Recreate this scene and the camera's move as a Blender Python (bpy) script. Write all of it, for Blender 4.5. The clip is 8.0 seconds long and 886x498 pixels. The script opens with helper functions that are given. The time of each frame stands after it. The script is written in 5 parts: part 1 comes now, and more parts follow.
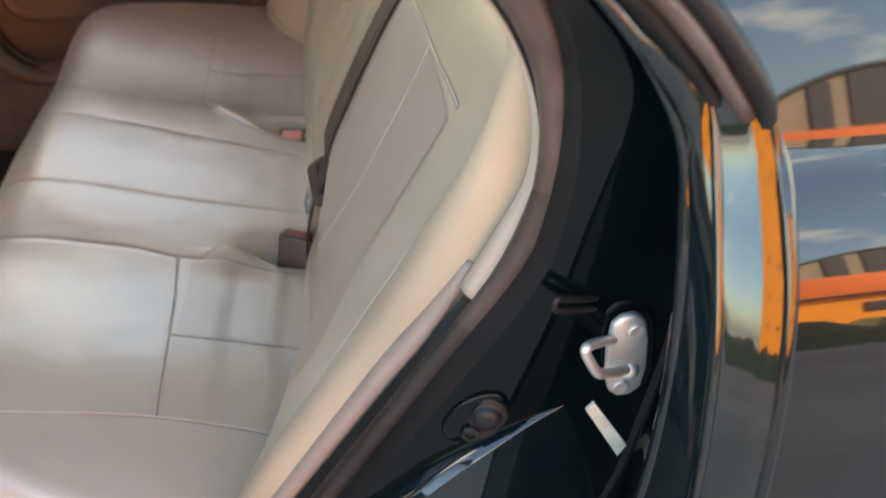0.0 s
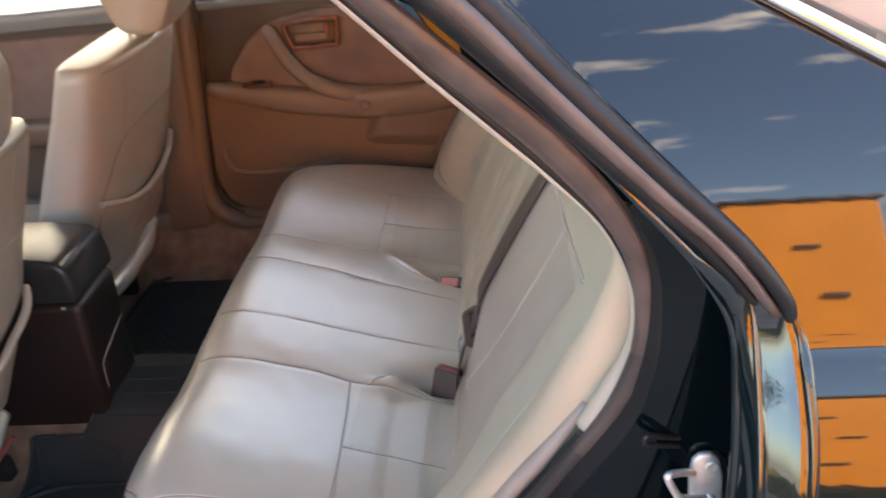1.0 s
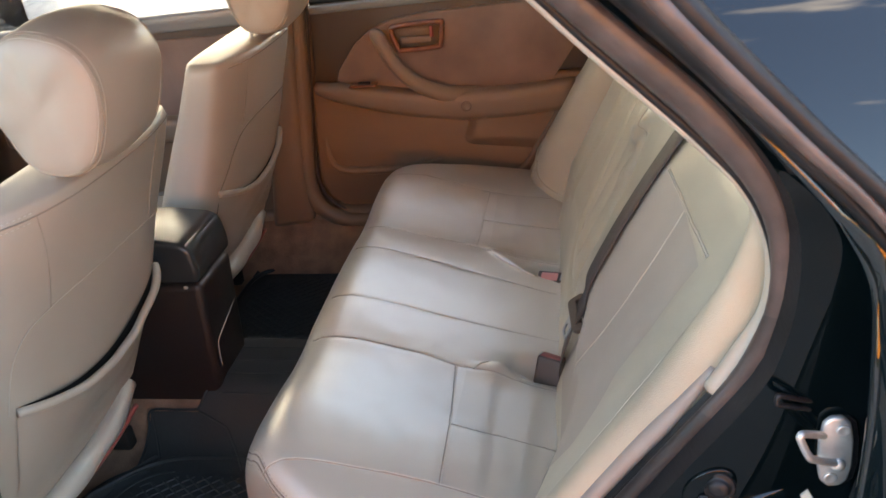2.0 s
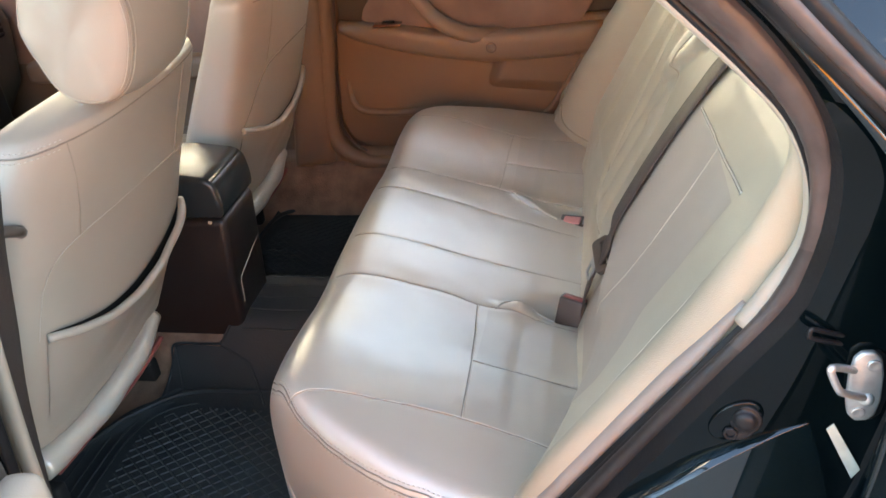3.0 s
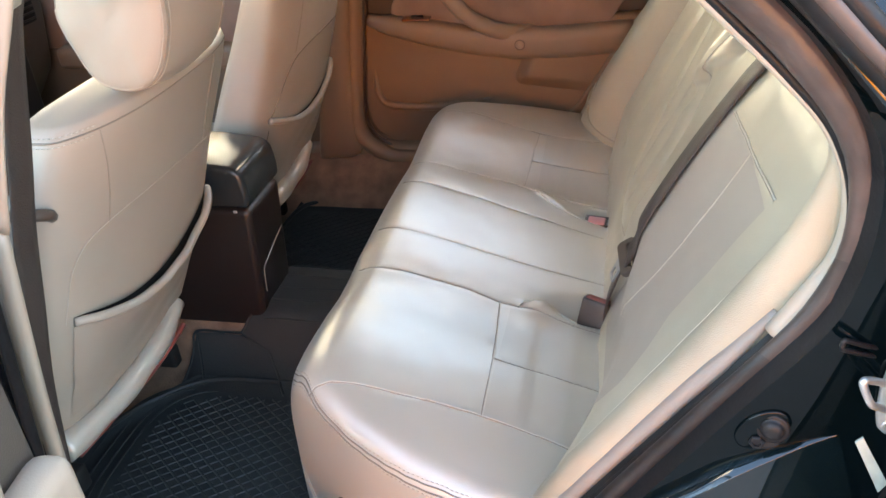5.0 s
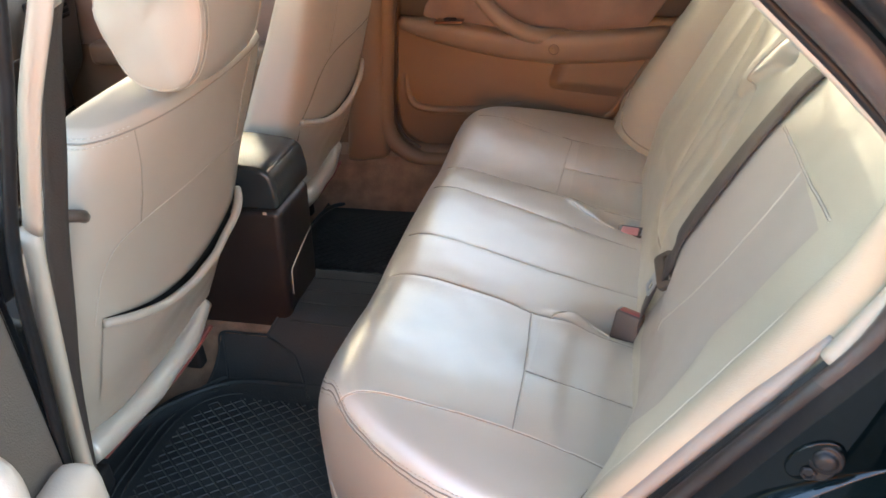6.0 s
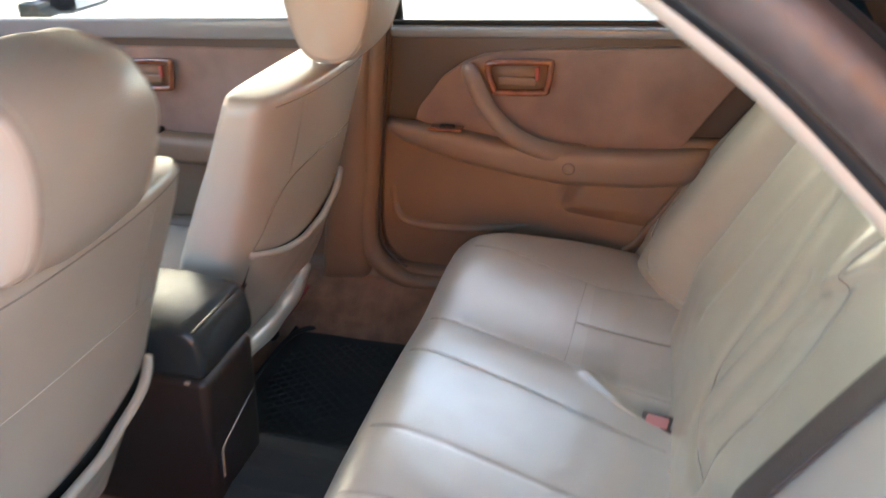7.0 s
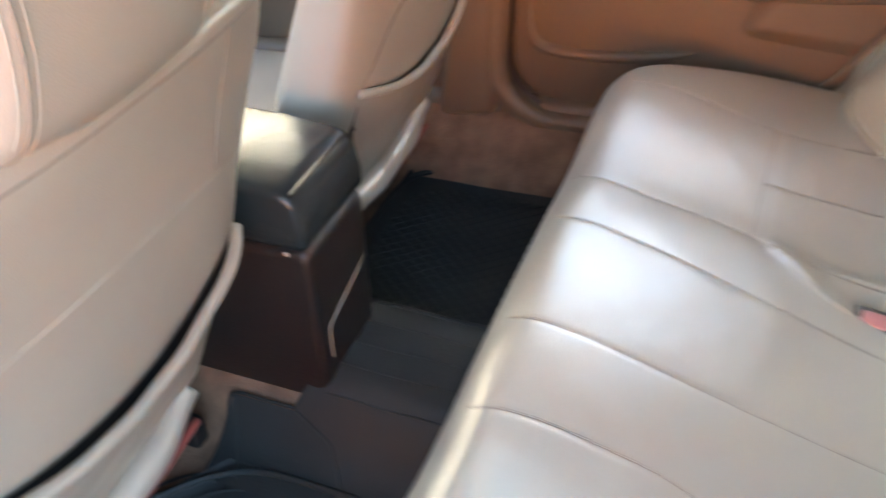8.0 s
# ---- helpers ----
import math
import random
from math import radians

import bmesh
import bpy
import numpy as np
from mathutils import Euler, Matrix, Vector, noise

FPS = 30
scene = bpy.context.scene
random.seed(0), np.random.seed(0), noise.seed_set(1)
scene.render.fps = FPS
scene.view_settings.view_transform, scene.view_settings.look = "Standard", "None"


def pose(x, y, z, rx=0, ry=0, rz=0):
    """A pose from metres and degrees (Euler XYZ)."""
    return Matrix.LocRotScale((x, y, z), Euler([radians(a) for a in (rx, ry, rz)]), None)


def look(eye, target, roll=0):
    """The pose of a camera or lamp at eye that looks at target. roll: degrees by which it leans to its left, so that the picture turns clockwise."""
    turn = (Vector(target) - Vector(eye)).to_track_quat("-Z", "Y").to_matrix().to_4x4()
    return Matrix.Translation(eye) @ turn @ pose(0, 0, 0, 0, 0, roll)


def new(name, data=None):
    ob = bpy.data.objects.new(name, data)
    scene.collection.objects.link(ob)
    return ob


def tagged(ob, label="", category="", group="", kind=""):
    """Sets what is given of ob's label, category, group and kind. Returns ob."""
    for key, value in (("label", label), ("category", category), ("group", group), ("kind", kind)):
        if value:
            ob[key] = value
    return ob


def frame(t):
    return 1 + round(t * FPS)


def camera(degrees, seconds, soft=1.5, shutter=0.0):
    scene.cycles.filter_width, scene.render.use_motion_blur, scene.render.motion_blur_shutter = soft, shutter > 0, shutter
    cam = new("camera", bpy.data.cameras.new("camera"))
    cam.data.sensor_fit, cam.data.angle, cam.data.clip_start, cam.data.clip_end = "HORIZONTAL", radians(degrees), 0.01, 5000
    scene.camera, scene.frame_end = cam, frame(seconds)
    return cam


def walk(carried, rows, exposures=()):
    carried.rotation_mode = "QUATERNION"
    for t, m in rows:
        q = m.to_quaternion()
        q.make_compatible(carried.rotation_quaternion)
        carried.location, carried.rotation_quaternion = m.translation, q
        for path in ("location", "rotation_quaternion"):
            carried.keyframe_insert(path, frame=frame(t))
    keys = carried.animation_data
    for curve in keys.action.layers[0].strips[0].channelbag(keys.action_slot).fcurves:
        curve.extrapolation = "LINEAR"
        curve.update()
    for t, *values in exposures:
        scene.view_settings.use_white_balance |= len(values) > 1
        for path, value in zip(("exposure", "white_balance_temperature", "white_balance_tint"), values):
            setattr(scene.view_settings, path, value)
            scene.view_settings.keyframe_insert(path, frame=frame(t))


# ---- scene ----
cam = camera(56.9, 8.0, shutter=0.5)
PATH = [
    (0, (0.28, -1.154, 1.217), (0.449, 0.387, -0.046), -2.0),
    (0.3, (0.299, -1.202, 1.258), (0.395, 0.417, 0.089), -5.2),
    (0.5, (0.295, -1.245, 1.298), (0.317, 0.429, 0.204), -5.2),
    (1, (0.285, -1.308, 1.344), (0.122, 0.432, 0.372), -5.4),
    (1.5, (0.255, -1.356, 1.356), (-0.002, 0.406, 0.446), -5.2),
    (2, (0.229, -1.375, 1.327), (-0.108, 0.369, 0.408), -6.4),
    (3.5, (0.21, -1.389, 1.309), (-0.171, 0.273, 0.265), -5.7),
    (4, (0.207, -1.388, 1.314), (-0.178, 0.281, 0.282), -5.4),
    (4.5, (0.202, -1.388, 1.312), (-0.194, 0.282, 0.285), -5.2),
    (6, (0.173, -1.366, 1.313), (-0.285, 0.29, 0.29), -4.2),
    (6.5, (0.117, -1.254, 1.312), (-0.416, 0.388, 0.302), -6.2),
    (6.7, (0.114, -1.145, 1.312), (-0.46, 0.498, 0.326), -7.7),
    (7, (0.119, -0.961, 1.312), (-0.366, 0.752, 0.403), -1.5),
    (7.2, (0.124, -0.887, 1.277), (-0.453, 0.778, 0.33), -5.4),
    (7.3, (0.114, -0.862, 1.272), (-0.459, 0.75, 0.236), -7.0),
    (7.5, (0.109, -0.843, 1.239), (-0.459, 0.708, 0.111), -5.9),
    (7.7, (0.084, -0.821, 1.226), (-0.482, 0.686, 0.038), -3.3),
    (8, (-0.015, -0.73, 1.209), (-0.683, 0.673, -0.05), -5.5),
]
walk(cam, [(t, look(eye, target, roll)) for t, eye, target, roll in PATH], exposures=[(0.0, 3.48, 10300, 9), (0.5, 3.37, 9400, 11), (1.0, 3.52, 9100, 12.5), (1.5, 3.53, 9500, 12), (2.0, 3.50, 9400, 10.5), (3.5, 4.0, 9350, 7), (6.0, 3.98, 9200, 7), (6.5, 3.78, 9000, 7), (7.0, 3.97, 7900, 4.5), (7.5, 3.92, 7800, 4), (7.7, 3.94, 7800, 4), (8.0, 4.46, 8300, 5)])

# ---- light ----
# Car axes: x towards the tail, y across (the open rear door is at -y), z up.
SUN_TO = Vector((0.71, 0.45, 0.52)).normalized()
world = bpy.data.worlds.new("world")
scene.world = world
world.use_nodes = True
wn = world.node_tree.nodes
sky = wn.new("ShaderNodeTexSky")
sky.sky_type = "NISHITA"
sky.sun_disc = False
sky.sun_elevation = math.asin(SUN_TO.z)
sky.sun_rotation = math.atan2(SUN_TO.x, SUN_TO.y)
sky.air_density, sky.dust_density = 1.0, 1.3
sky.ozone_density = 5.5
# thin broken clouds over the sky
wtc = wn.new("ShaderNodeTexCoord")
wmap = wn.new("ShaderNodeMapping")
wmap.inputs["Scale"].default_value = (1.0, 1.0, 3.0)
wnoise = wn.new("ShaderNodeTexNoise")
wnoise.inputs["Scale"].default_value, wnoise.inputs["Detail"].default_value = 4.6, 9.0
wramp = wn.new("ShaderNodeValToRGB")
wramp.color_ramp.elements[0].position, wramp.color_ramp.elements[1].position = 0.58, 0.82
wmix = wn.new("ShaderNodeMixRGB")
wmix.inputs[2].default_value = (8.5, 8.3, 8.4, 1)
wl = world.node_tree.links
wl.new(wtc.outputs["Generated"], wmap.inputs["Vector"])
wl.new(wmap.outputs[0], wnoise.inputs["Vector"])
wl.new(wnoise.outputs["Fac"], wramp.inputs[0])
wl.new(wramp.outputs[0], wmix.inputs[0])
wl.new(sky.outputs[0], wmix.inputs[1])
wbg = wn["Background"]
wl.new(wmix.outputs[0], wbg.inputs["Color"])
wbg.inputs["Strength"].default_value = 0.15
sun = new("sun", bpy.data.lights.new("sun", "SUN"))
sun.data.energy, sun.data.angle, sun.data.color = 5.0, radians(0.6), (1.0, 0.93, 0.82)
sun.matrix_world = look((0, 0, 30), Vector((0, 0, 30)) - SUN_TO)

# ---- materials ----
def material(name, color, rough=0.5, metal=0.0, vary=0.12, scale=6.0, grain=400.0, bump=0.15, coat=0.0, spec=0.5, sheen=0.0, coat_rough=0.03, second=None, fine="noise", ior=1.5, tint=(1, 1, 1), coat_ior=1.5):
    """A surface with soft blotches and a fine relief, both in metres."""
    m = bpy.data.materials.new(name)
    m.use_nodes = True
    n, l = m.node_tree.nodes, m.node_tree.links
    b = n["Principled BSDF"]
    tc = n.new("ShaderNodeTexCoord")
    big = n.new("ShaderNodeTexNoise")
    big.inputs["Scale"].default_value, big.inputs["Detail"].default_value = scale, 6.0
    l.new(tc.outputs["Object"], big.inputs["Vector"])
    ramp = n.new("ShaderNodeValToRGB")
    c = Vector(color)
    d = Vector(second) if second else c * (1 - vary * 2)
    ramp.color_ramp.elements[0].color = (*d, 1)
    ramp.color_ramp.elements[1].color = (*c * (1 + vary * 0.5), 1)
    ramp.color_ramp.elements[0].position, ramp.color_ramp.elements[1].position = 0.3, 0.7
    l.new(big.outputs["Fac"], ramp.inputs[0])
    l.new(ramp.outputs[0], b.inputs["Base Color"])
    if fine == "cells":
        f = n.new("ShaderNodeTexVoronoi")
        f.inputs["Scale"].default_value = grain
        out = f.outputs["Distance"]
        l.new(tc.outputs["Object"], f.inputs["Vector"])
    elif fine == "dots":
        # rows of pin holes: the product of two sine waves
        sep = n.new("ShaderNodeSeparateXYZ")
        l.new(tc.outputs["Object"], sep.inputs[0])
        waves = []
        for axis in ("X", "Y"):
            mul = n.new("ShaderNodeMath")
            mul.operation, mul.inputs[1].default_value = "MULTIPLY", grain
            l.new(sep.outputs[axis], mul.inputs[0])
            sine = n.new("ShaderNodeMath")
            sine.operation = "SINE"
            l.new(mul.outputs[0], sine.inputs[0])
            waves.append(sine)
        f = n.new("ShaderNodeMath")
        f.operation = "MULTIPLY"
        l.new(waves[0].outputs[0], f.inputs[0])
        l.new(waves[1].outputs[0], f.inputs[1])
        out = f.outputs[0]
    else:
        f = n.new("ShaderNodeTexNoise")
        f.inputs["Scale"].default_value, f.inputs["Detail"].default_value = grain, 3.0
        out = f.outputs["Fac"]
        l.new(tc.outputs["Object"], f.inputs["Vector"])
    bp = n.new("ShaderNodeBump")
    bp.inputs["Strength"].default_value, bp.inputs["Distance"].default_value = bump, 0.002
    l.new(out, bp.inputs["Height"])
    l.new(bp.outputs[0], b.inputs["Normal"])
    rr = n.new("ShaderNodeMapRange")
    rr.inputs["To Min"].default_value, rr.inputs["To Max"].default_value = max(0.02, rough * 0.85), min(1, rough * 1.15)
    l.new(big.outputs["Fac"], rr.inputs["Value"])
    l.new(rr.outputs[0], b.inputs["Roughness"])
    b.inputs["Metallic"].default_value = metal
    b.inputs["Coat Weight"].default_value = coat
    b.inputs["Coat Roughness"].default_value = coat_rough
    b.inputs["Coat IOR"].default_value = coat_ior
    b.inputs["IOR"].default_value = ior
    b.inputs["Specular Tint"].default_value = (*tint, 1)
    b.inputs["Specular IOR Level"].default_value = spec
    b.inputs["Sheen Weight"].default_value = sheen
    return m


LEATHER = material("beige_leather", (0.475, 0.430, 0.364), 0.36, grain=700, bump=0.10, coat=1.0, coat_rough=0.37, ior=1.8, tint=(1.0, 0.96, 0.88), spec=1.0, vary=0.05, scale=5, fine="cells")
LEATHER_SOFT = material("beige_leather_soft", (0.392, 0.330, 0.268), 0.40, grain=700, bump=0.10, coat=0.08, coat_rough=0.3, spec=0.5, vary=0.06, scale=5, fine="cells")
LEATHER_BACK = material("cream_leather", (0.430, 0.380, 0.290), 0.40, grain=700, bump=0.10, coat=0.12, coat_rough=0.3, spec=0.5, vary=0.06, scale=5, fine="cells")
# side bolsters: the warm, dimmer light on them is put into the leather colour
LEATHER_SIDE = material("warm_lit_cream_leather", (0.385, 0.325, 0.238), 0.42, grain=700, bump=0.10, coat=0.10, coat_rough=0.3, spec=0.5, vary=0.08, scale=6, fine="cells")
LEATHER_PERF = material("perforated_leather", (0.455, 0.410, 0.346), 0.38, grain=1100, bump=0.06, vary=0.04, scale=5, coat=0.95, coat_rough=0.38, ior=1.7, spec=0.8, tint=(1.0, 0.96, 0.88), fine="dots")
LEATHER_PERF_BACK = material("perforated_back_leather", (0.375, 0.322, 0.270), 0.5, grain=1100, bump=0.02, vary=0.04, scale=5, coat=0.05, coat_rough=0.3, spec=0.4, fine="dots")
THREAD = material("seam_thread", (0.49, 0.43, 0.355), 0.6, grain=900, bump=0.4, vary=0.05)
THREAD_PALE = material("pale_thread", (0.66, 0.60, 0.51), 0.5, grain=900, bump=0.3, vary=0.05)
# cords darker than the leather: the shade of the seam grooves as colour
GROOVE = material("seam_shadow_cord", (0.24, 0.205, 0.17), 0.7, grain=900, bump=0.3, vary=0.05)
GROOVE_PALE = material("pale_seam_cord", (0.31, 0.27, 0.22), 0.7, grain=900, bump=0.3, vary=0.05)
VINYL = material("tan_vinyl", (0.193, 0.130, 0.088), 0.45, grain=550, bump=0.22, vary=0.07, scale=4, fine="cells")
VINYL_TAUPE = material("taupe_vinyl", (0.225, 0.168, 0.128), 0.5, grain=550, bump=0.2, vary=0.06, scale=4, fine="cells")
UPPER = material("dark_taupe_vinyl", (0.076, 0.064, 0.054), 0.5, grain=550, bump=0.2, vary=0.06, scale=4, fine="cells")
SUEDE = material("brown_suede", (0.235, 0.172, 0.142), 0.95, grain=260, bump=0.3, vary=0.13, scale=9, sheen=0.25, spec=0.15)
CARPET = material("tan_carpet", (0.27, 0.165, 0.112), 0.95, grain=220, bump=0.9, vary=0.2, scale=22, sheen=0.2, spec=0.1)
TRIM = material("beige_trim_plastic", (0.395, 0.332, 0.265), 0.42, grain=500, bump=0.12, vary=0.05, scale=7)
# darker and greyer than the beige trim plastic
GARNISH = material("taupe_garnish_plastic", (0.285, 0.235, 0.20), 0.42, grain=500, bump=0.14, vary=0.09, scale=9)
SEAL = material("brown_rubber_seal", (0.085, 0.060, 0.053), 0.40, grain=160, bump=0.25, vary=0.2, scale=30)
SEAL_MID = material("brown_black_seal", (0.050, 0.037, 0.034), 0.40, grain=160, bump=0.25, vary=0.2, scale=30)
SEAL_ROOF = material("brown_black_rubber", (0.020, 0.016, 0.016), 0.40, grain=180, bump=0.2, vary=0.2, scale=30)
SEAL_BLACK = material("black_rubber", (0.012, 0.012, 0.013), 0.42, spec=0.28, grain=200, bump=0.2, vary=0.2, scale=30)
PAINT = material("black_car_paint", (0.004, 0.005, 0.006), 0.4, grain=900, bump=0.0, vary=0.1, coat=1.0, coat_ior=1.58, spec=0.0)
PAINT_IN = material("black_jamb_paint", (0.0016, 0.0042, 0.0050), 0.4, grain=60, bump=0.0, vary=0.2, coat=0.5, coat_rough=0.02, spec=0.0)
PAINT_EDGE = material("black_edge_paint", (0.004, 0.010, 0.012), 0.4, grain=60, bump=0.01, vary=0.2, coat=1.0, coat_rough=0.04, coat_ior=1.65, spec=0.0)
CONSOLE = material("dark_brown_plastic", (0.021, 0.016, 0.0145), 0.36, grain=420, bump=0.25, vary=0.08, fine="cells")
LID = material("dark_grey_lid_plastic", (0.024, 0.030, 0.032), 0.23, grain=420, bump=0.15, vary=0.08, fine="cells")
MAT = material("black_rubber_mat", (0.021, 0.026, 0.027), 0.52, spec=0.3, grain=240, bump=0.2, vary=0.2, scale=9, second=(0.031, 0.037, 0.038))
CLOTH = material("grey_tunnel_mat", (0.023, 0.028, 0.029), 0.62, grain=240, bump=0.3, vary=0.15, scale=7)
BELT = material("brown_webbing", (0.058, 0.043, 0.038), 0.6, grain=420, bump=0.5, vary=0.1, scale=40)
DARK = material("dark_cavity", (0.010, 0.009, 0.008), 0.8, grain=100, bump=0.1)
PLASTIC_BR = material("brown_plastic", (0.078, 0.058, 0.047), 0.38, grain=300, bump=0.1)
RED = material("red_release_button", (0.30, 0.075, 0.065), 0.4, grain=200, bump=0.05, vary=0.08)
PINK = material("faded_red_button", (0.62, 0.25, 0.24), 0.45, grain=200, bump=0.05, vary=0.08)
WOOD = material("glossy_red_wood", (0.22, 0.080, 0.040), 0.18, grain=90, bump=0.02, vary=0.25, scale=30, coat=0.8)
STEEL_PALE = material("bright_zinc", (0.36, 0.38, 0.40), 0.38, metal=0.6, grain=200, bump=0.05, vary=0.1, scale=60)
STEEL = material("zinc_steel", (0.60, 0.59, 0.56), 0.42, metal=0.65, grain=200, bump=0.1, vary=0.12, scale=60)
# window strip: the grey-blue it reflects is put into the base colour
REFLECTION_STRIP = material("grey_reflection_strip", (0.19, 0.21, 0.215), 0.25, grain=300, bump=0.03, vary=0.06)
CHROME = material("chrome", (0.80, 0.80, 0.80), 0.08, metal=1.0, grain=200, bump=0.0, vary=0.03)
PAPER = material("label_paper", (0.62, 0.60, 0.50), 0.5, grain=300, bump=0.05, vary=0.12, scale=50)
ALLOY = material("pale_grey_plastic", (0.50, 0.44, 0.36), 0.35, grain=300, bump=0.1)
ORANGE = material("orange_cladding", (0.90, 0.30, 0.015), 0.6, grain=8, bump=0.1, vary=0.05, scale=0.7)
RED_ORANGE = material("red_orange_cladding", (0.85, 0.17, 0.025), 0.6, grain=8, bump=0.1, vary=0.06, scale=0.7)
HANGAR = material("brown_grey_sheet", (0.33, 0.27, 0.22), 0.7, grain=6, bump=0.1, vary=0.12, scale=0.5)
DARK_SHEET = material("dark_sheet", (0.035, 0.035, 0.045), 0.6, grain=6, bump=0.1, vary=0.1, scale=0.5)
WHITE = material("white_render", (0.80, 0.79, 0.75), 0.8, grain=40, bump=0.3, vary=0.05, scale=0.8)
ASPHALT = material("dusty_concrete", (0.30, 0.285, 0.26), 0.9, grain=45, bump=0.8, vary=0.2, scale=0.6)
GRASS = material("dry_grass", (0.06, 0.075, 0.022), 0.95, grain=12, bump=0.5, vary=0.35, scale=0.9, second=(0.11, 0.085, 0.04))
LEAF = material("leaf", (0.055, 0.10, 0.025), 0.6, grain=20, bump=0.2, vary=0.3, scale=3)
BARK = material("bark", (0.13, 0.095, 0.07), 0.9, grain=30, bump=0.8, vary=0.25, scale=4)
HEADLINER = material("headliner_cloth", (0.52, 0.46, 0.38), 0.95, grain=300, bump=0.4, vary=0.05)


def glass_material(name, tint):
    m = bpy.data.materials.new(name)
    m.use_nodes = True
    b = m.node_tree.nodes["Principled BSDF"]
    b.inputs["Base Color"].default_value = (*tint, 1)
    b.inputs["Transmission Weight"].default_value = 1.0
    b.inputs["Roughness"].default_value = 0.0
    b.inputs["IOR"].default_value = 1.45
    return m


GLASS = glass_material("car_glass", (0.95, 0.97, 0.95))


# ---- mesh helpers ----
def link(name, bm, mat, parent=None, label="", smooth=True):
    bmesh.ops.recalc_face_normals(bm, faces=bm.faces)
    me = bpy.data.meshes.new(name)
    for f in bm.faces:
        f.smooth = smooth
    bm.to_mesh(me)
    bm.free()
    me.materials.append(mat)
    ob = new(name, me)
    if parent is not None:
        ob.parent = parent
    if label:
        ob["label"] = label
    return ob


def part(name, bm, mat, parent, label="", smooth=True):
    return link(name, bm, mat, parent, label, smooth)


def thing(name, label, category, group="", kind=""):
    return tagged(new(name), label, category, group, kind)


def grid(P, closed_u=False, closed_v=False, caps=False):
    """A bmesh from rows of points; caps close the first and last rows."""
    bm = bmesh.new()
    V = [[bm.verts.new(p) for p in row] for row in P]
    nu, nv = len(V), len(V[0])
    for i in range(nu if closed_u else nu - 1):
        for j in range(nv if closed_v else nv - 1):
            a, b = V[i], V[(i + 1) % nu]
            bm.faces.new((a[j], a[(j + 1) % nv], b[(j + 1) % nv], b[j]))
    if caps:
        bm.faces.new(V[0])
        bm.faces.new(list(reversed(V[-1])))
    return bm


def spline(points, n):
    """n points evenly spread along a smooth curve through the points."""
    p = [Vector(q) for q in points]
    fine = []
    for i in range(len(p) - 1):
        a, b, c, d = p[max(i - 1, 0)], p[i], p[i + 1], p[min(i + 2, len(p) - 1)]
        for k in range(16):
            t = k / 16
            fine.append(0.5 * (2 * b + (c - a) * t + (2 * a - 5 * b + 4 * c - d) * t * t + (3 * b - 3 * c + d - a) * t ** 3))
    fine.append(p[-1])
    s = [0.0]
    for a, b in zip(fine, fine[1:]):
        s.append(s[-1] + (b - a).length)
    out, k = [], 0
    for i in range(n):
        goal = s[-1] * i / (n - 1)
        while k < len(s) - 2 and s[k + 1] < goal:
            k += 1
        f = (goal - s[k]) / max(s[k + 1] - s[k], 1e-9)
        out.append(fine[k].lerp(fine[k + 1], min(max(f, 0), 1)))
    return out


def tube(points, radius, sides=8, n=None, flat=1.0, up=None, caps=True):
    """A round or flattened tube along a smooth curve; radius may be a function of 0..1."""
    pts = spline(points, n or max(2, 8 * (len(points) - 1)))
    rows, a = [], None
    for i, p in enumerate(pts):
        d = (pts[min(i + 1, len(pts) - 1)] - pts[max(i - 1, 0)]).normalized()
        if a is None or up:
            ref = Vector(up) if up else (Vector((0, 0, 1)) if abs(d.z) < 0.9 else Vector((1, 0, 0)))
            a = d.cross(ref).normalized()
        else:
            a = (a - d * a.dot(d)).normalized()
        b = a.cross(d).normalized()
        r = radius(i / (len(pts) - 1)) if callable(radius) else radius
        rows.append([p + a * r * math.cos(2 * math.pi * k / sides) + b * r * flat * math.sin(2 * math.pi * k / sides) for k in range(sides)])
    return grid(rows, closed_v=True, caps=caps)


def stitches(points, r=0.0009, dash=0.0046, gap=0.0024):
    """A row of short raised stitches along a curve, as one mesh."""
    p = [Vector(q) for q in points]
    length = sum((b - a).length for a, b in zip(p, p[1:]))
    n = max(2, int(length / (dash + gap)))
    c = spline(p, n * 3 + 1)
    bm = bmesh.new()
    for k in range(n):
        a, m, b = c[3 * k], c[3 * k + 1], c[3 * k + 2]
        d = (b - a).normalized()
        u = d.orthogonal().normalized() * r
        w = d.cross(u).normalized() * r
        ends = [[bm.verts.new(q + (u * math.cos(t) + w * math.sin(t)) * f) for t in (0, 1.257, 2.513, 3.77, 5.027)] for q, f in ((a, 0.4), (m, 1.15), (b, 0.4))]
        for e, g in zip(ends, ends[1:]):
            for i in range(5):
                bm.faces.new((e[i], e[(i + 1) % 5], g[(i + 1) % 5], g[i]))
        bm.faces.new(ends[0])
        bm.faces.new(ends[2])
    return bm


def rbox(centre, size, bevel=0.01, seg=3, m=None):
    """A box with rounded edges."""
    bm = bmesh.new()
    bmesh.ops.create_cube(bm, size=1)
    bmesh.ops.scale(bm, vec=size, verts=bm.verts)
    if bevel > 0:
        bmesh.ops.bevel(bm, geom=bm.edges[:], offset=min(bevel, min(size) * 0.49), segments=seg, profile=0.5, affect="EDGES")
    if m is not None:
        bmesh.ops.transform(bm, matrix=m, verts=bm.verts)
    bmesh.ops.translate(bm, vec=centre, verts=bm.verts)
    return bm


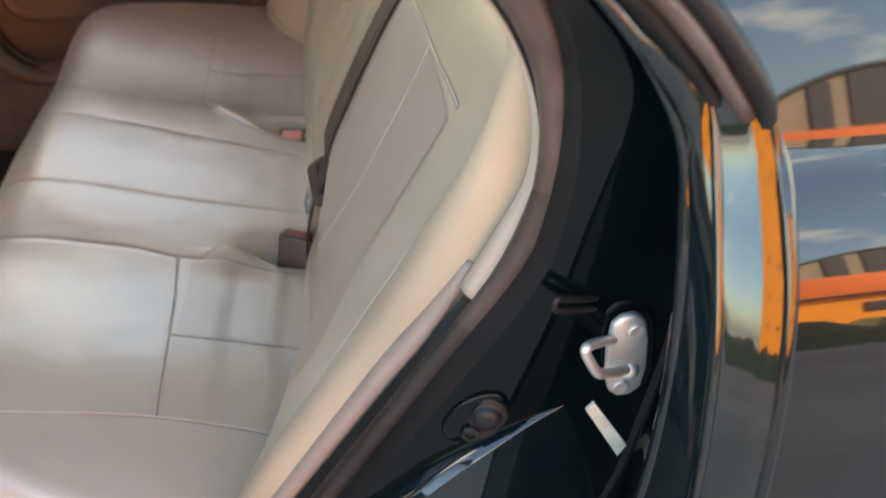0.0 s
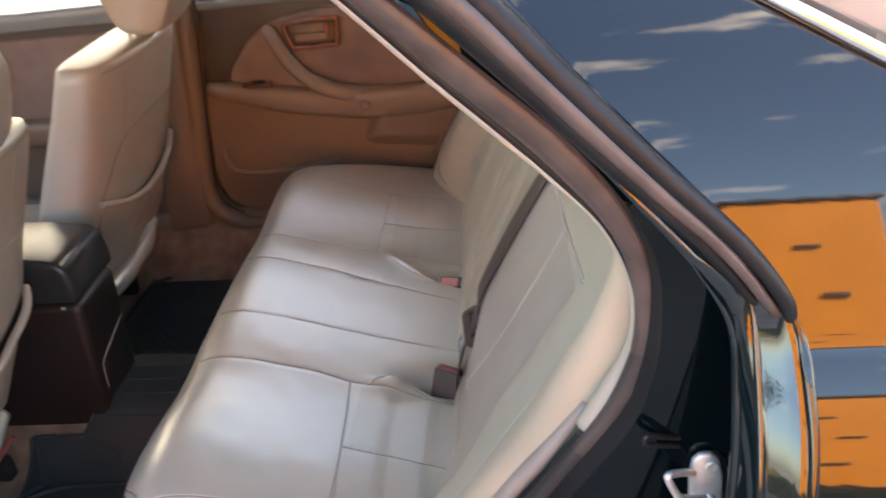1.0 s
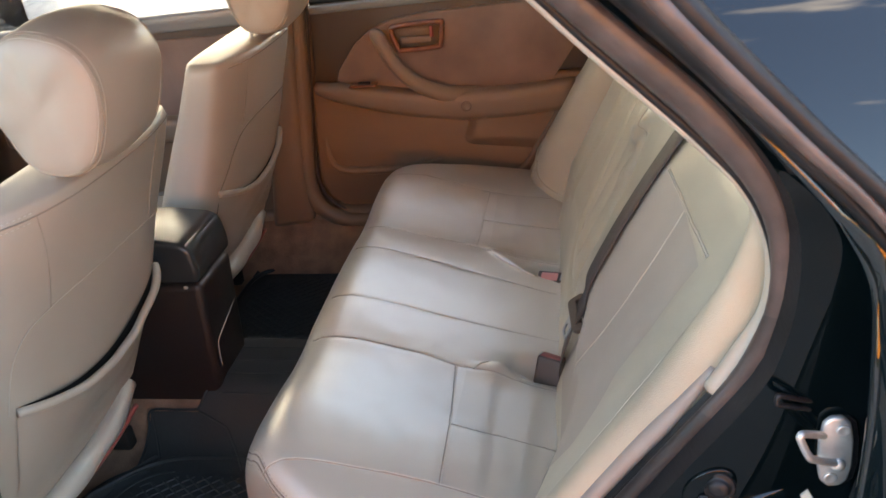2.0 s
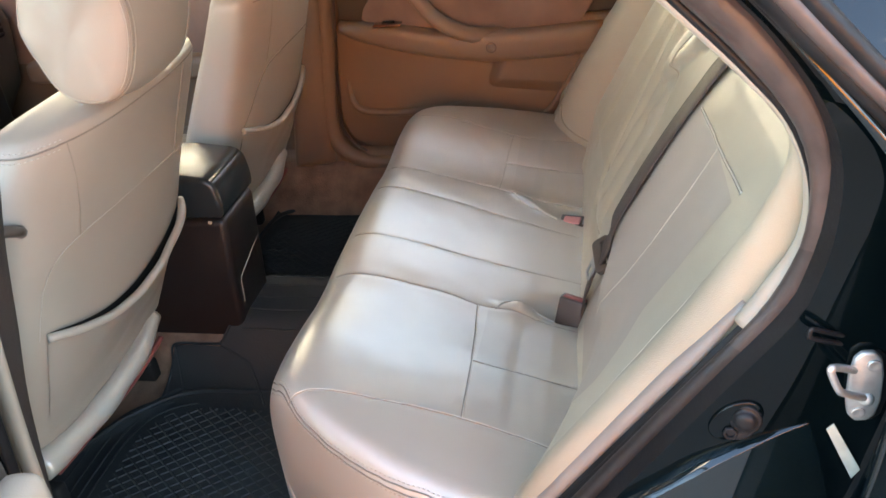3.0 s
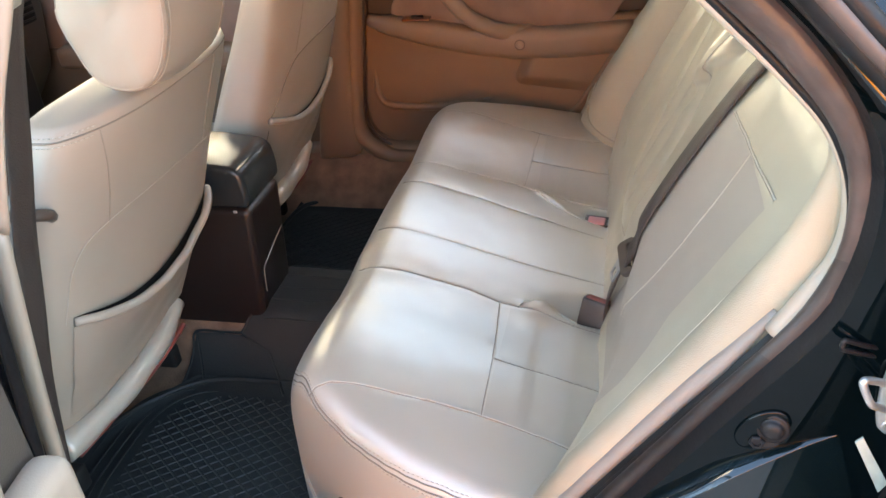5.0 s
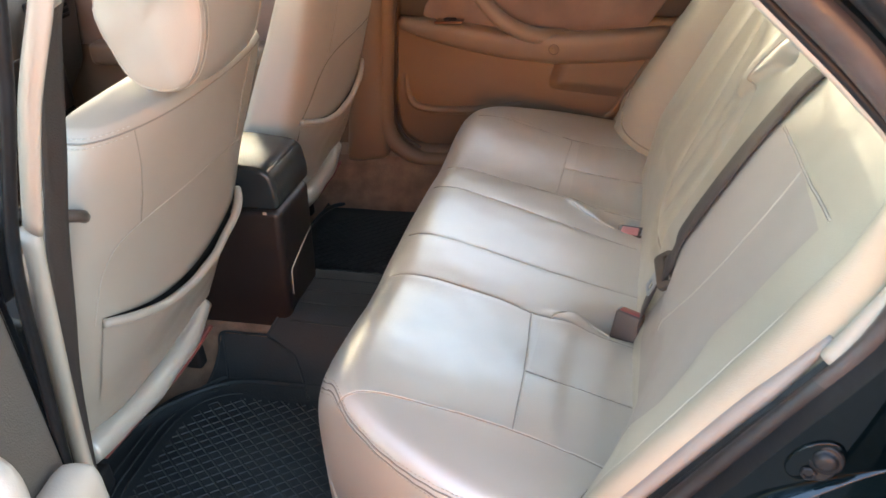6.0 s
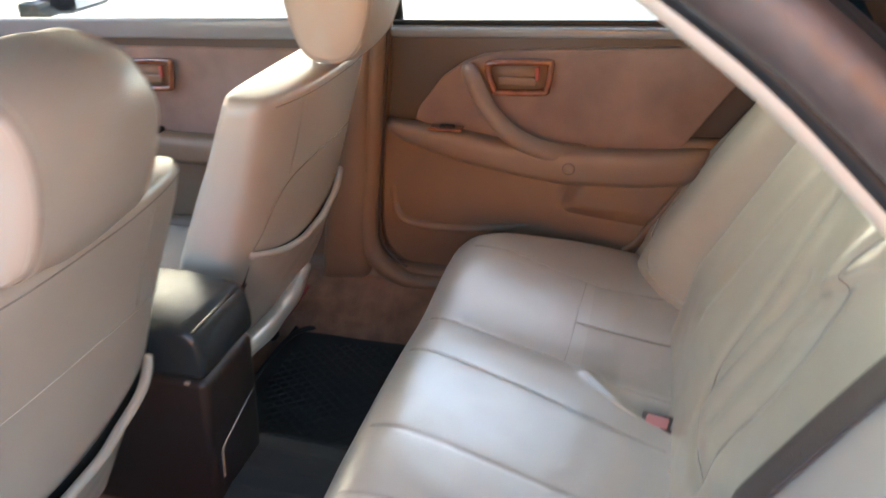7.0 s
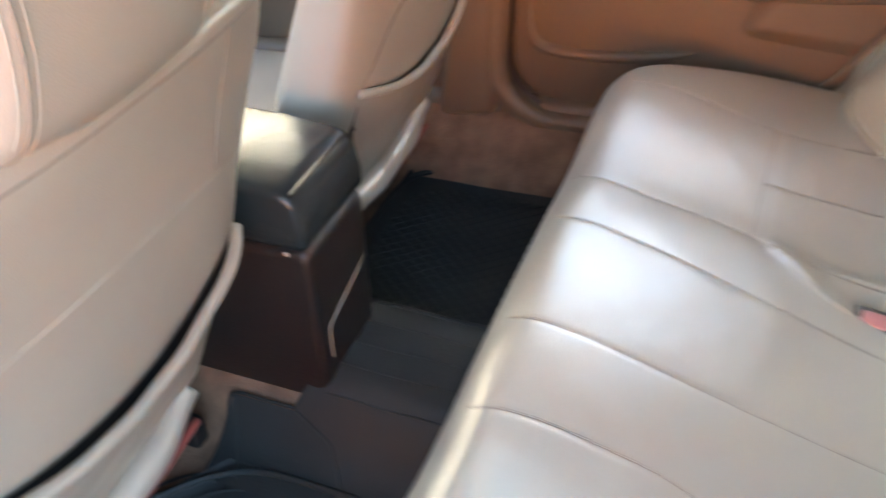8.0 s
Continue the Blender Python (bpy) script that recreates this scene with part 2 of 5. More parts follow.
def slab(outline, axis, lo, hi, bevel=0.0, seg=2):
    """A flat plate: an outline in the two other axes, pulled from lo to hi along axis."""
    bm = bmesh.new()
    def at(p, h):
        return {"x": (h, p[0], p[1]), "y": (p[0], h, p[1]), "z": (p[0], p[1], h)}[axis]
    a = [bm.verts.new(at(p, lo)) for p in outline]
    b = [bm.verts.new(at(p, hi)) for p in outline]
    bm.faces.new(a)
    bm.faces.new(list(reversed(b)))
    n = len(outline)
    for i in range(n):
        bm.faces.new((a[i], b[i], b[(i + 1) % n], a[(i + 1) % n]))
    if bevel > 0:
        bmesh.ops.recalc_face_normals(bm, faces=bm.faces)
        bmesh.ops.bevel(bm, geom=bm.edges[:], offset=bevel, segments=seg, profile=0.5, affect="EDGES")
    return bm


def lathe(profile, centre, axis, n=24):
    """Turns (radius, height) pairs round an axis through centre."""
    q = Vector((0, 0, 1)).rotation_difference(Vector(axis).normalized())
    rows = [[Vector(centre) + q @ Vector((r * math.cos(2 * math.pi * k / n), r * math.sin(2 * math.pi * k / n), h)) for k in range(n)] for r, h in profile]
    return grid(rows, closed_v=True, caps=True)


def lerp(a, b, t):
    return a + (b - a) * t


def table(pairs, x):
    """Smooth reading between (x, value) pairs."""
    if x <= pairs[0][0]:
        return pairs[0][1]
    for (a, u), (b, v) in zip(pairs, pairs[1:]):
        if x <= b:
            t = (x - a) / (b - a)
            return lerp(u, v, t)
    return pairs[-1][1]


def bump(d, w):
    return math.exp(-(d / w) ** 2)


def seg_dist(p, a, b):
    ax, ay = b[0] - a[0], b[1] - a[1]
    t = max(0, min(1, ((p[0] - a[0]) * ax + (p[1] - a[1]) * ay) / (ax * ax + ay * ay)))
    return math.hypot(p[0] - a[0] - t * ax, p[1] - a[1] - t * ay)

# ---- ground and surroundings ----
ground = link("ground", slab([(-400, -400), (400, -400), (400, 400), (-400, 400)], "z", -0.5, 0.0), ASPHALT, smooth=False)
tagged(ground, "worn grey asphalt yard around the car", "ground", kind="structure")


# ---- car shell ----
LIP = [(-0.40, -0.655, 1.335), (-0.15, -0.655, 1.345), (0.04, -0.680, 1.308), (0.117, -0.700, 1.258), (0.156, -0.712, 1.232), (0.232, -0.722, 1.159), (0.296, -0.730, 1.100), (0.352, -0.738, 1.045),
       (0.380, -0.74, 0.987), (0.384, -0.74, 0.93), (0.370, -0.74, 0.896), (0.345, -0.742, 0.842), (0.276, -0.742, 0.745), (0.183, -0.742, 0.611), (0.09, -0.742, 0.47),
       (0.01, -0.742, 0.385), (-0.10, -0.742, 0.345), (-0.44, -0.742, 0.335)]
RIM = [(-0.40, -0.685, 1.350), (-0.15, -0.685, 1.362), (0.06, -0.710, 1.330), (0.150, -0.728, 1.280), (0.206, -0.742, 1.236), (0.274, -0.752, 1.177), (0.331, -0.762, 1.126), (0.372, -0.77, 1.074),
       (0.393, -0.77, 1.025), (0.397, -0.77, 0.97), (0.391, -0.77, 0.92), (0.375, -0.77, 0.873), (0.312, -0.77, 0.777), (0.225, -0.77, 0.64), (0.13, -0.77, 0.48),
       (0.04, -0.77, 0.365), (-0.10, -0.77, 0.320), (-0.44, -0.77, 0.310)]
JAMB = [(-0.40, -0.72, 1.385), (-0.13, -0.725, 1.395), (0.08, -0.745, 1.345), (0.19, -0.765, 1.275), (0.262, -0.785, 1.212), (0.314, -0.797, 1.155), (0.364, -0.812, 1.10), (0.407, -0.82, 1.05),
        (0.436, -0.816, 1.005), (0.442, -0.830, 0.952), (0.444, -0.840, 0.91), (0.442, -0.850, 0.86), (0.432, -0.865, 0.76), (0.40, -0.875, 0.62), (0.30, -0.87, 0.45),
        (0.15, -0.85, 0.33), (-0.05, -0.85, 0.27), (-0.44, -0.85, 0.26)]
EDGE = [(0.14, 1.350), (0.258, 1.252), (0.322, 1.186), (0.390, 1.120), (0.443, 1.068), (0.470, 1.030), (0.482, 0.990), (0.486, 0.94), (0.483, 0.88), (0.475, 0.80),
        (0.464, 0.73), (0.44, 0.65), (0.40, 0.52), (0.30, 0.38), (0.20, 0.25)]
car = thing("car_body", "black sedan body seen through its open rear door", "car")


def edge_x(z):
    return table(sorted((b, a) for a, b in EDGE), z)


def crown_z(x):
    return 1.225 - 0.53 * (x - 0.426)


UPPER_SLOPE = [(0.0, 20), (0.04, 20.4), (0.09, 21.8), (0.16, 29), (0.227, 42)]


def upper_y(h):
    """How far the skin has come in at h metres above the shoulder."""
    return sum(h / 40 * math.tan(radians(table(UPPER_SLOPE, h * (k + 0.5) / 40))) for k in range(40))


LOWER_SLOPE = [(0.985, 33), (0.965, 29), (0.94, 25), (0.91, 22.5), (0.88, 19.5), (0.84, 16), (0.78, 12), (0.70, 7), (0.60, 2), (0.50, 0)]


def flank(x, q):
    """The outer skin behind the door opening: q 0 at the roof line, 0.5 at the shoulder crease, 1 at the sill."""
    if q <= 0.5:
        z = lerp(max(crown_z(x), 1.004), 0.998, q / 0.5)
        return z, -(0.842 - upper_y(z - 0.998))
    g = (q - 0.5) / 0.5
    z = lerp(0.990, 0.22, g ** 1.35)
    y, n = 0.846, 24
    for k in range(n):
        zz = lerp(0.990, z, (k + 0.5) / n)
        y += (0.990 - z) / n * math.tan(radians(table(sorted(LOWER_SLOPE), zz)))
    return z, -y


rows = []
qs = [i / 60 for i in range(31)] + [0.503] + [0.5 + i / 90 for i in range(1, 46)]
for q in qs:
    x0 = 0.4
    for _ in range(40):
        x0 = lerp(x0, edge_x(flank(x0, q)[0]), 0.5)
    row = []
    for k in range(40):
        x = lerp(x0, 1.75, (k / 39) ** 1.4)
        z, y = flank(x, q)
        row.append((x, y + 0.05 * max(0, x - 0.9) ** 2, z))
    rows.append(row)
rows.insert(0, [(x, min(-0.70, y + 0.10), z + 0.012) for x, y, z in rows[0]])
part("quarter_panel", grid(rows), PAINT, car, "glossy black rear quarter panel and roof pillar")
front_edge = [Vector(r[0]) for r in rows[1:]]
jam = spline(JAMB, 110)
rim = spline(RIM, 110)
lip = spline(LIP, 110)
# painted return flange from the jamb to the outer edge
edge_line = spline([(-0.40, -0.76, 1.40), (-0.1, -0.765, 1.405)] + [tuple(p) for p in front_edge[2::6]] + [(-0.05, -0.87, 0.22), (-0.44, -0.87, 0.22)], 110)
fl = []
for i in range(110):
    a, b = jam[i], edge_line[i]
    s = min(1, max(0, (1.05 - a.z) / 0.06))
    dx = 0.74 * max(0.01, b.x - a.x)
    c = Vector((lerp(a.x, b.x, 0.26), lerp(a.y, b.y, 0.3), lerp(a.z, b.z, 0.3))).lerp(Vector((b.x - dx, b.y + 0.52 * dx, b.z)), s)
    fl.append([a, a.lerp(c, 0.35) + Vector((-0.001, -0.003, 0)), a.lerp(c, 0.75) + Vector((-0.001, -0.003, 0)), c + Vector((-0.001, 0.001, 0)), c.lerp(b, 0.15), c.lerp(b, 0.5), c.lerp(b, 0.85), b + Vector((-0.0015, 0.002, 0)), b])
flange = part("pillar_flange", grid(fl), PAINT_EDGE, car, "glossy black folded edge of the rear quarter")
low = [i for i in range(110) if 0.40 < jam[i].z < 1.05 and jam[i].x > 0.2]
part("flange_bead", tube([fl[i][0] + Vector((0.001, -0.002, 0)) for i in low[::3]], lambda t: 0.0045 * min(1, 0.05 + t / 0.15), 10, 120), PAINT_EDGE, flange)
part("flange_bead", tube([fl[i][3] + Vector((0.001, 0, 0)) for i in low[::3]], lambda t: 0.0030 * min(1, 0.05 + t / 0.15), 10, 120), PAINT_EDGE, flange)
part("panel_edge", tube([p + Vector((0.001, 0.0045, 0)) for p in front_edge if p.z < 1.03][::4], 0.0050, 10, 160), PAINT, flange, "rounded edge of the quarter panel")
jb = []
for i in range(110):
    a, b = rim[i], jam[i]
    out = Vector((0.034, 0, 0)) if b.z < 1.25 else Vector((0.004, 0, 0.01))
    floor_y = lerp(a.y, b.y, 0.05) - 0.014
    foot = Vector((b.x, floor_y, b.z)) + out
    jb.append([a + Vector((-0.008, 0.012, 0)), Vector((a.x, min(a.y, floor_y), a.z)), Vector((a.x, floor_y + 0.0004, a.z)).lerp(foot, 0.12), Vector((a.x, floor_y, a.z)).lerp(foot, 0.5), foot + Vector((-0.006, 0.001, 0)),
               foot + Vector((0.001, -0.006, 0)), foot.lerp(b, 0.5) + Vector((0.006, 0, 0)), foot.lerp(b, 0.9) + Vector((0.004, 0, 0)), b])
part("door_jamb", grid([row[1:] for row in jb]), PAINT_IN, car, "black painted door jamb")
part("seal_foot", grid([[row[0], row[0].lerp(row[1], 0.6), row[1] + Vector((0.001, 0, 0))] for row in jb]), SEAL_BLACK, car, "black rubber foot of the door seal")
wall_in = [[l + Vector((0, 0.004, 0)), l.lerp(r, 0.5) + Vector((0.006, 0.006, 0)), r + Vector((0, 0.006, 0))] for l, r in zip(lip, rim)]
part("opening_flange", grid(wall_in), SEAL_BLACK, car)
# pressed shoulder on the jamb below the striker: a rounded upper edge, then a face that runs down to the sill
SHOULDER = spline([(0.407, 0, 0.767), (0.381, 0, 0.757), (0.357, 0, 0.744), (0.309, 0, 0.714), (0.274, 0, 0.684), (0.234, 0, 0.648), (0.15, 0, 0.56), (0.06, 0, 0.45)], 60)
rows = []
for i, p in enumerate(SHOULDER):
    grow = min(1, 0.04 + i / 16) ** 0.8
    r, row = 0.046 * grow, []
    for k in range(9):
        g = 0.42 * k / 8
        row.append((p.x + 0.25 * r * 1.5 * (1 - math.cos(g)), -0.786 - r * math.sin(g), p.z - r * 1.5 * (1 - math.cos(g))))
    x, y, z = row[-1]
    for d in (0.0003, 0.0008, 0.02, 0.05, 0.09, 0.14, 0.20, 0.28):
        row.append((x + 0.25 * d, y - 0.0003 - 0.12 * d * grow, z - d))
    rows.append(row)
part("jamb_shoulder", grid(rows), PAINT_EDGE, car, "glossy pressed shoulder of the jamb")

# seals round the opening
def along(curve, offset, a=0, b=110):
    return [p + Vector(offset) for p in curve[a:b]]


def toward(curve, other, d):
    """The curve moved by d towards the nearest place of the other one."""
    out = []
    for p in curve:
        q = min(other, key=lambda o: (o - p).length)
        out.append(p + (q - p).normalized() * d)
    return out


part("seal_lip", tube(toward(lip, rim, 0.0098)[::3], 0.0048, 8, 220), SEAL_BLACK, car, "black rubber lip of the door seal")
trim_end = min(range(110), key=lambda i: (lip[i] - Vector((0.352, -0.742, 0.852))).length)
rows = []
for i in range(0, 110):
    p, q = lip[i], min(rim, key=lambda o: (o - lip[i]).length)
    along_it = (lip[min(i + 1, 109)] - lip[max(i - 1, 0)]).normalized()
    a, b = p.lerp(q, 0.30), p.lerp(q, 0.90)
    face = along_it.cross(b - a).normalized()
    if face.dot(Vector((0, -1, 0.3))) < 0:
        face = -face
    rows.append([a - face * 0.006] + [a.lerp(b, u) + face * 0.011 * math.sin(math.pi * min(0.97, max(0.03, u))) ** 0.5 for u in (0.02, 0.06, 0.14, 0.25, 0.4, 0.5, 0.6, 0.75, 0.86, 0.94, 0.98)] + [b - face * 0.006])
# one continuous bulb, coloured in three lengths that darken towards the sill
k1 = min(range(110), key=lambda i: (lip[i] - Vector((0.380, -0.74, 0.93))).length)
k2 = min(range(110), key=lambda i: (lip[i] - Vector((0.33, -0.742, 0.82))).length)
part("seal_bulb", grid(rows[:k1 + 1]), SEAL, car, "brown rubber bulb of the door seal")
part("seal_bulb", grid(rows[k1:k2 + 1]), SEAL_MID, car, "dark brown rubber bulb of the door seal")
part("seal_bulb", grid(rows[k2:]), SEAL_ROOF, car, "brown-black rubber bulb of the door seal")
part("pillar_garnish", tube(along(lip, (0.003, -0.003, 0.003), 0, trim_end)[::3] + [lip[trim_end + 1] + Vector((0.002, -0.004, 0.002))], lambda t: 0.0052 + 0.0063 * max(0, (t - 0.84) / 0.16) ** 0.8, 10, 160), TRIM, car, "beige plastic pillar garnish")
inner = [[p + Vector((0.002, 0.002, 0.001)), p + Vector((0.005, 0.010, 0.002)), p + Vector((0.009, 0.020, 0.004))] for p in lip[:trim_end]]
part("garnish_return", grid(inner), TRIM, car)
part("sill_garnish", tube([p + Vector((-0.006, 0.012, 0.0)) for p in lip[trim_end::3]], lambda t: 0.006 + 0.0055 * min(1, t / 0.08), 10, 120, flat=0.8), GARNISH, car, "taupe plastic sill garnish")

# roof-side weatherstrip that ends on the pillar
CH_IN = [(-0.40, -0.735, 1.395), (-0.13, -0.74, 1.405), (0.10, -0.765, 1.345), (0.235, -0.785, 1.242), (0.300, -0.792, 1.182), (0.365, -0.80, 1.116), (0.424, -0.805, 1.056), (0.470, -0.808, 1.000)]
CH_OUT = [(-0.40, -0.755, 1.415), (-0.13, -0.76, 1.425), (0.12, -0.780, 1.362), (0.262, -0.795, 1.245), (0.328, -0.806, 1.178), (0.394, -0.818, 1.112), (0.446, -0.828, 1.062), (0.478, -0.834, 1.018)]
CH_IN, CH_OUT = ([(x - 0.012 * min(1, max(0, x / 0.2)), y, z) for x, y, z in c] for c in (CH_IN, CH_OUT))
rows = []
for p in spline(CH_IN, 60)[:54]:
    q = min(rim, key=lambda o: (o - p).length)
    rows.append([q.lerp(p, -0.12) + Vector((0, 0.001, 0)), q.lerp(p, 0.10) + Vector((0, -0.001, 0)), q.lerp(p, 0.35) + Vector((0, -0.0025, 0)), q.lerp(p, 0.7) + Vector((0, -0.0045, 0)), p + Vector((0.004, -0.001, 0.003))])
part("roof_channel", grid(rows), SEAL_BLACK, car, "matt black channel under the roof weatherstrip")
part("weatherstrip", tube(CH_IN, lambda t: 0.0042 - 0.0012 * max(0, t - 0.95) / 0.05, 10, 90), SEAL_ROOF, car, "brown-black rubber roof weatherstrip")
part("weatherstrip_bulb", tube([(a[0] * 0.2 + b[0] * 0.8, a[1] * 0.2 + b[1] * 0.8 - 0.003, a[2] * 0.2 + b[2] * 0.8) for a, b in zip(CH_IN, CH_OUT)], lambda t: 0.0092 - 0.0052 * max(0, t - 0.72) / 0.28, 12, 90), SEAL, car)
part("weatherstrip_groove", tube([(a[0] * 0.6 + b[0] * 0.4, a[1] * 0.6 + b[1] * 0.4 - 0.002, a[2] * 0.6 + b[2] * 0.4) for a, b in zip(CH_IN, CH_OUT)], lambda t: 0.0115 - 0.0070 * max(0, t - 0.72) / 0.28, 10, 90), SEAL_BLACK, car)
part("drip_moulding", tube([(x + 0.005, y + 0.001, z + 0.004) for x, y, z in CH_OUT] + [(0.474, -0.826, 0.997), (0.466, -0.813, 0.986)], lambda t: 0.0098 - 0.0050 * max(0, t - 0.72) / 0.28, 10, 90), SEAL_BLACK, car, "black drip moulding")
part("chrome_strip", tube([(x, flank(x, 0)[1], flank(x, 0)[0] + 0.004) for x in (0.2, 0.3, 0.4, 0.5, 0.6, 0.7, 0.8, 0.9)], 0.006, 8, 60), CHROME, car, "bright trim beside the rear window")

# roof, rear deck, far flank, floor
rf = []
for i in range(24):
    x = lerp(-1.25, 0.52, i / 23)
    edge = lerp(1.375, 1.215, max(0, (x - 0.0) / 0.52) ** 1.6) - 0.03 * max(0, (-0.8 - x) / 0.45)
    rf.append([(x, 0.72 * math.sin(a), edge + 0.045 * math.cos(a) ** 0.8) for a in [lerp(-math.pi / 2, math.pi / 2, k / 20) * 0.999 for k in range(21)]])
part("roof", grid(rf), PAINT, car, "black roof skin")
part("headliner", grid([[(x, y * 0.94, z - 0.03) for x, y, z in r] for r in rf]), HEADLINER, car, "beige cloth headliner")
part("rear_window", grid([[(lerp(0.50, 1.05, a), lerp(-0.735, 0.735, b), lerp(1.19, 0.93, a) + 0.06 * math.sin(math.pi * b)) for b in [k / 12 for k in range(13)]] for a in [k / 8 for k in range(9)]]), GLASS, car, "", False).visible_shadow = False
part("rear_header", grid([[(x, lerp(-0.73, 0.73, b), 1.19 - 0.26 * (x - 0.50) / 0.55 + 0.06 * math.sin(math.pi * b) - dz) for b in [k / 12 for k in range(13)]] for x, dz in ((0.48, 0.03), (0.50, 0.012), (0.56, 0.012), (0.615, 0.012), (0.621, 0.022), (0.610, 0.034))]), UPPER, car, "dark rear header trim under the glass")
part("boot_lid", grid([[(lerp(0.98, 1.75, a), lerp(-0.80, 0.80, b), 1.0 - 0.06 * a ** 2 + 0.02 * math.sin(math.pi * b)) for b in [k / 12 for k in range(13)]] for a in [k / 8 for k in range(9)]]), PAINT, car)
for sy in (-1, 1):
    part("pillar_trim", slab([(0.22, 1.27), (0.40, 1.05), (0.40, 0.97), (0.95, 0.96), (0.62, 1.22), (0.30, 1.33)], "y", sy * 0.675 - 0.012, sy * 0.675 + 0.012, 0.006), TRIM, car, "beige rear pillar trim")
part("tail_panel", rbox((1.78, 0, 0.62), (0.08, 1.5, 0.66), 0.04), PAINT, car)
part("parcel_shelf", rbox((0.70, 0, 0.965), (0.52, 1.26, 0.03), 0.01), CARPET, car, "brown felt parcel shelf")
part("far_quarter", rbox((0.99, 0.80, 0.66), (1.50, 0.12, 0.72), 0.04), PAINT, car)
part("far_roof_pillar", slab([(0.24, 1.34), (0.34, 1.34), (0.62, 1.0), (0.24, 0.98)], "y", 0.62, 0.74, 0.01), TRIM, car)
part("far_roof_rail", tube([(-1.30, 0.62, 1.30), (-1.0, 0.66, 1.345), (-0.2, 0.67, 1.365), (0.15, 0.66, 1.335), (0.32, 0.64, 1.27)], 0.045, 10, 40), TRIM, car)
part("floor_pan", rbox((-0.85, 0, 0.185), (2.2, 1.44, 0.05), 0.01), CARPET, car, "tan carpeted floor")
part("tunnel", grid([[(x, y, 0.21 + 0.115 * (1 / (1 + (abs(y) / 0.135) ** 6))) for y in [lerp(-0.26, 0.26, k / 30) for k in range(31)]] for x in (-1.9, -1.0, -0.7, -0.4, -0.1, 0.2)]), CARPET, car, "carpeted centre tunnel")
part("near_sill", rbox((-0.75, -0.755, 0.26), (2.3, 0.16, 0.13), 0.03), PAINT_IN, car)
part("far_sill", grid([[(x, 0.575 + 0.125 * t, 0.205 + 0.155 * t ** 0.6 + 0.0 * x) for t in [k / 10 for k in range(11)]] for x in [lerp(-1.8, 0.25, i / 30) for i in range(31)]]), CARPET, car, "carpeted inner sill")
part("far_sill_cover", tube([(-1.8, 0.715, 0.345), (-0.62, 0.715, 0.345), (-0.40, 0.715, 0.352), (0.1, 0.72, 0.36)], 0.032, 10, 60), VINYL, car, "brown plastic sill cover")
part("far_opening_garnish", tube([(-0.487, 0.700, 0.95), (-0.508, 0.695, 0.73), (-0.532, 0.690, 0.50), (-0.528, 0.688, 0.42), (-0.497, 0.688, 0.375), (-0.45, 0.688, 0.349), (-0.38, 0.690, 0.340), (0.1, 0.70, 0.342)], 0.024, 12, 80), VINYL, car, "brown rounded edge of the door opening")
part("firewall", rbox((-2.0, 0, 0.62), (0.08, 1.5, 0.90), 0.02), DARK, car)
part("windscreen", grid([[(lerp(-1.22, -2.0, a), lerp(-0.60, 0.60, b) * (1 + 0.12 * a), lerp(1.365, 1.0, a)) for b in (0, 0.5, 1)] for a in (0, 0.5, 1)]), GLASS, car, "", False).visible_shadow = False
part("bonnet", rbox((-2.75, 0, 0.88), (1.4, 1.6, 0.10), 0.04), PAINT, car)
for s in (-1, 1):
    part("windscreen_pillar", tube([(-1.15, s * 0.64, 1.34), (-1.6, s * 0.70, 1.17), (-2.05, s * 0.75, 0.98)], 0.035, 8, 20), TRIM, car)
part("near_front_flank", rbox((-1.30, -0.80, 0.60), (1.55, 0.12, 0.66), 0.04), PAINT, car)
for wx in (0.92, -1.82):
    for s in (-1, 1):
        wheel = part("wheel", lathe([(0.205, -0.09), (0.275, -0.10), (0.305, -0.08), (0.31, 0.0), (0.305, 0.08), (0.275, 0.10), (0.205, 0.09)], (wx, s * 0.735, 0.31), (0, 1, 0), 40), SEAL_BLACK, car, "black tyre")
        part("rim", lathe([(0.20, -0.085), (0.19, 0.07), (0.06, 0.085), (0.03, 0.09)], (wx, s * 0.735, 0.31), (0, s, 0), 32), STEEL, wheel)
for s in (-1, 1):
    part("front_fender", rbox((-2.72, s * 0.76, 0.60), (1.36, 0.14, 0.60), 0.05), PAINT, car)
part("bumper", rbox((-3.42, 0, 0.50), (0.16, 1.60, 0.36), 0.06), PAINT, car)
part("heel_board", rbox((-0.02, 0, 0.29), (0.36, 1.36, 0.16), 0.02), CARPET, car)

# near centre pillar: inner garnish, seal and painted outer face
part("centre_pillar_upper", tube([(-0.335, -0.690, 1.33), (-0.352, -0.715, 1.19), (-0.416, -0.722, 1.045), (-0.464, -0.722, 0.905)], 0.0165, 10, 30, flat=0.4, up=(0.4, 1, 0)), TRIM, car, "beige upper pillar trim")
part("centre_pillar_lower", tube([(-0.469, -0.722, 0.902), (-0.486, -0.722, 0.80), (-0.512, -0.722, 0.62), (-0.533, -0.722, 0.40)], 0.016, 10, 30, flat=0.6, up=(0.4, 1, 0)), TRIM, car, "beige lower pillar trim")
PILLAR = spline([(-0.382, -0.696, 1.33), (-0.389, -0.731, 1.20), (-0.412, -0.744, 1.08), (-0.467, -0.753, 0.90), (-0.492, -0.753, 0.75), (-0.517, -0.753, 0.55), (-0.537, -0.753, 0.36)], 50)
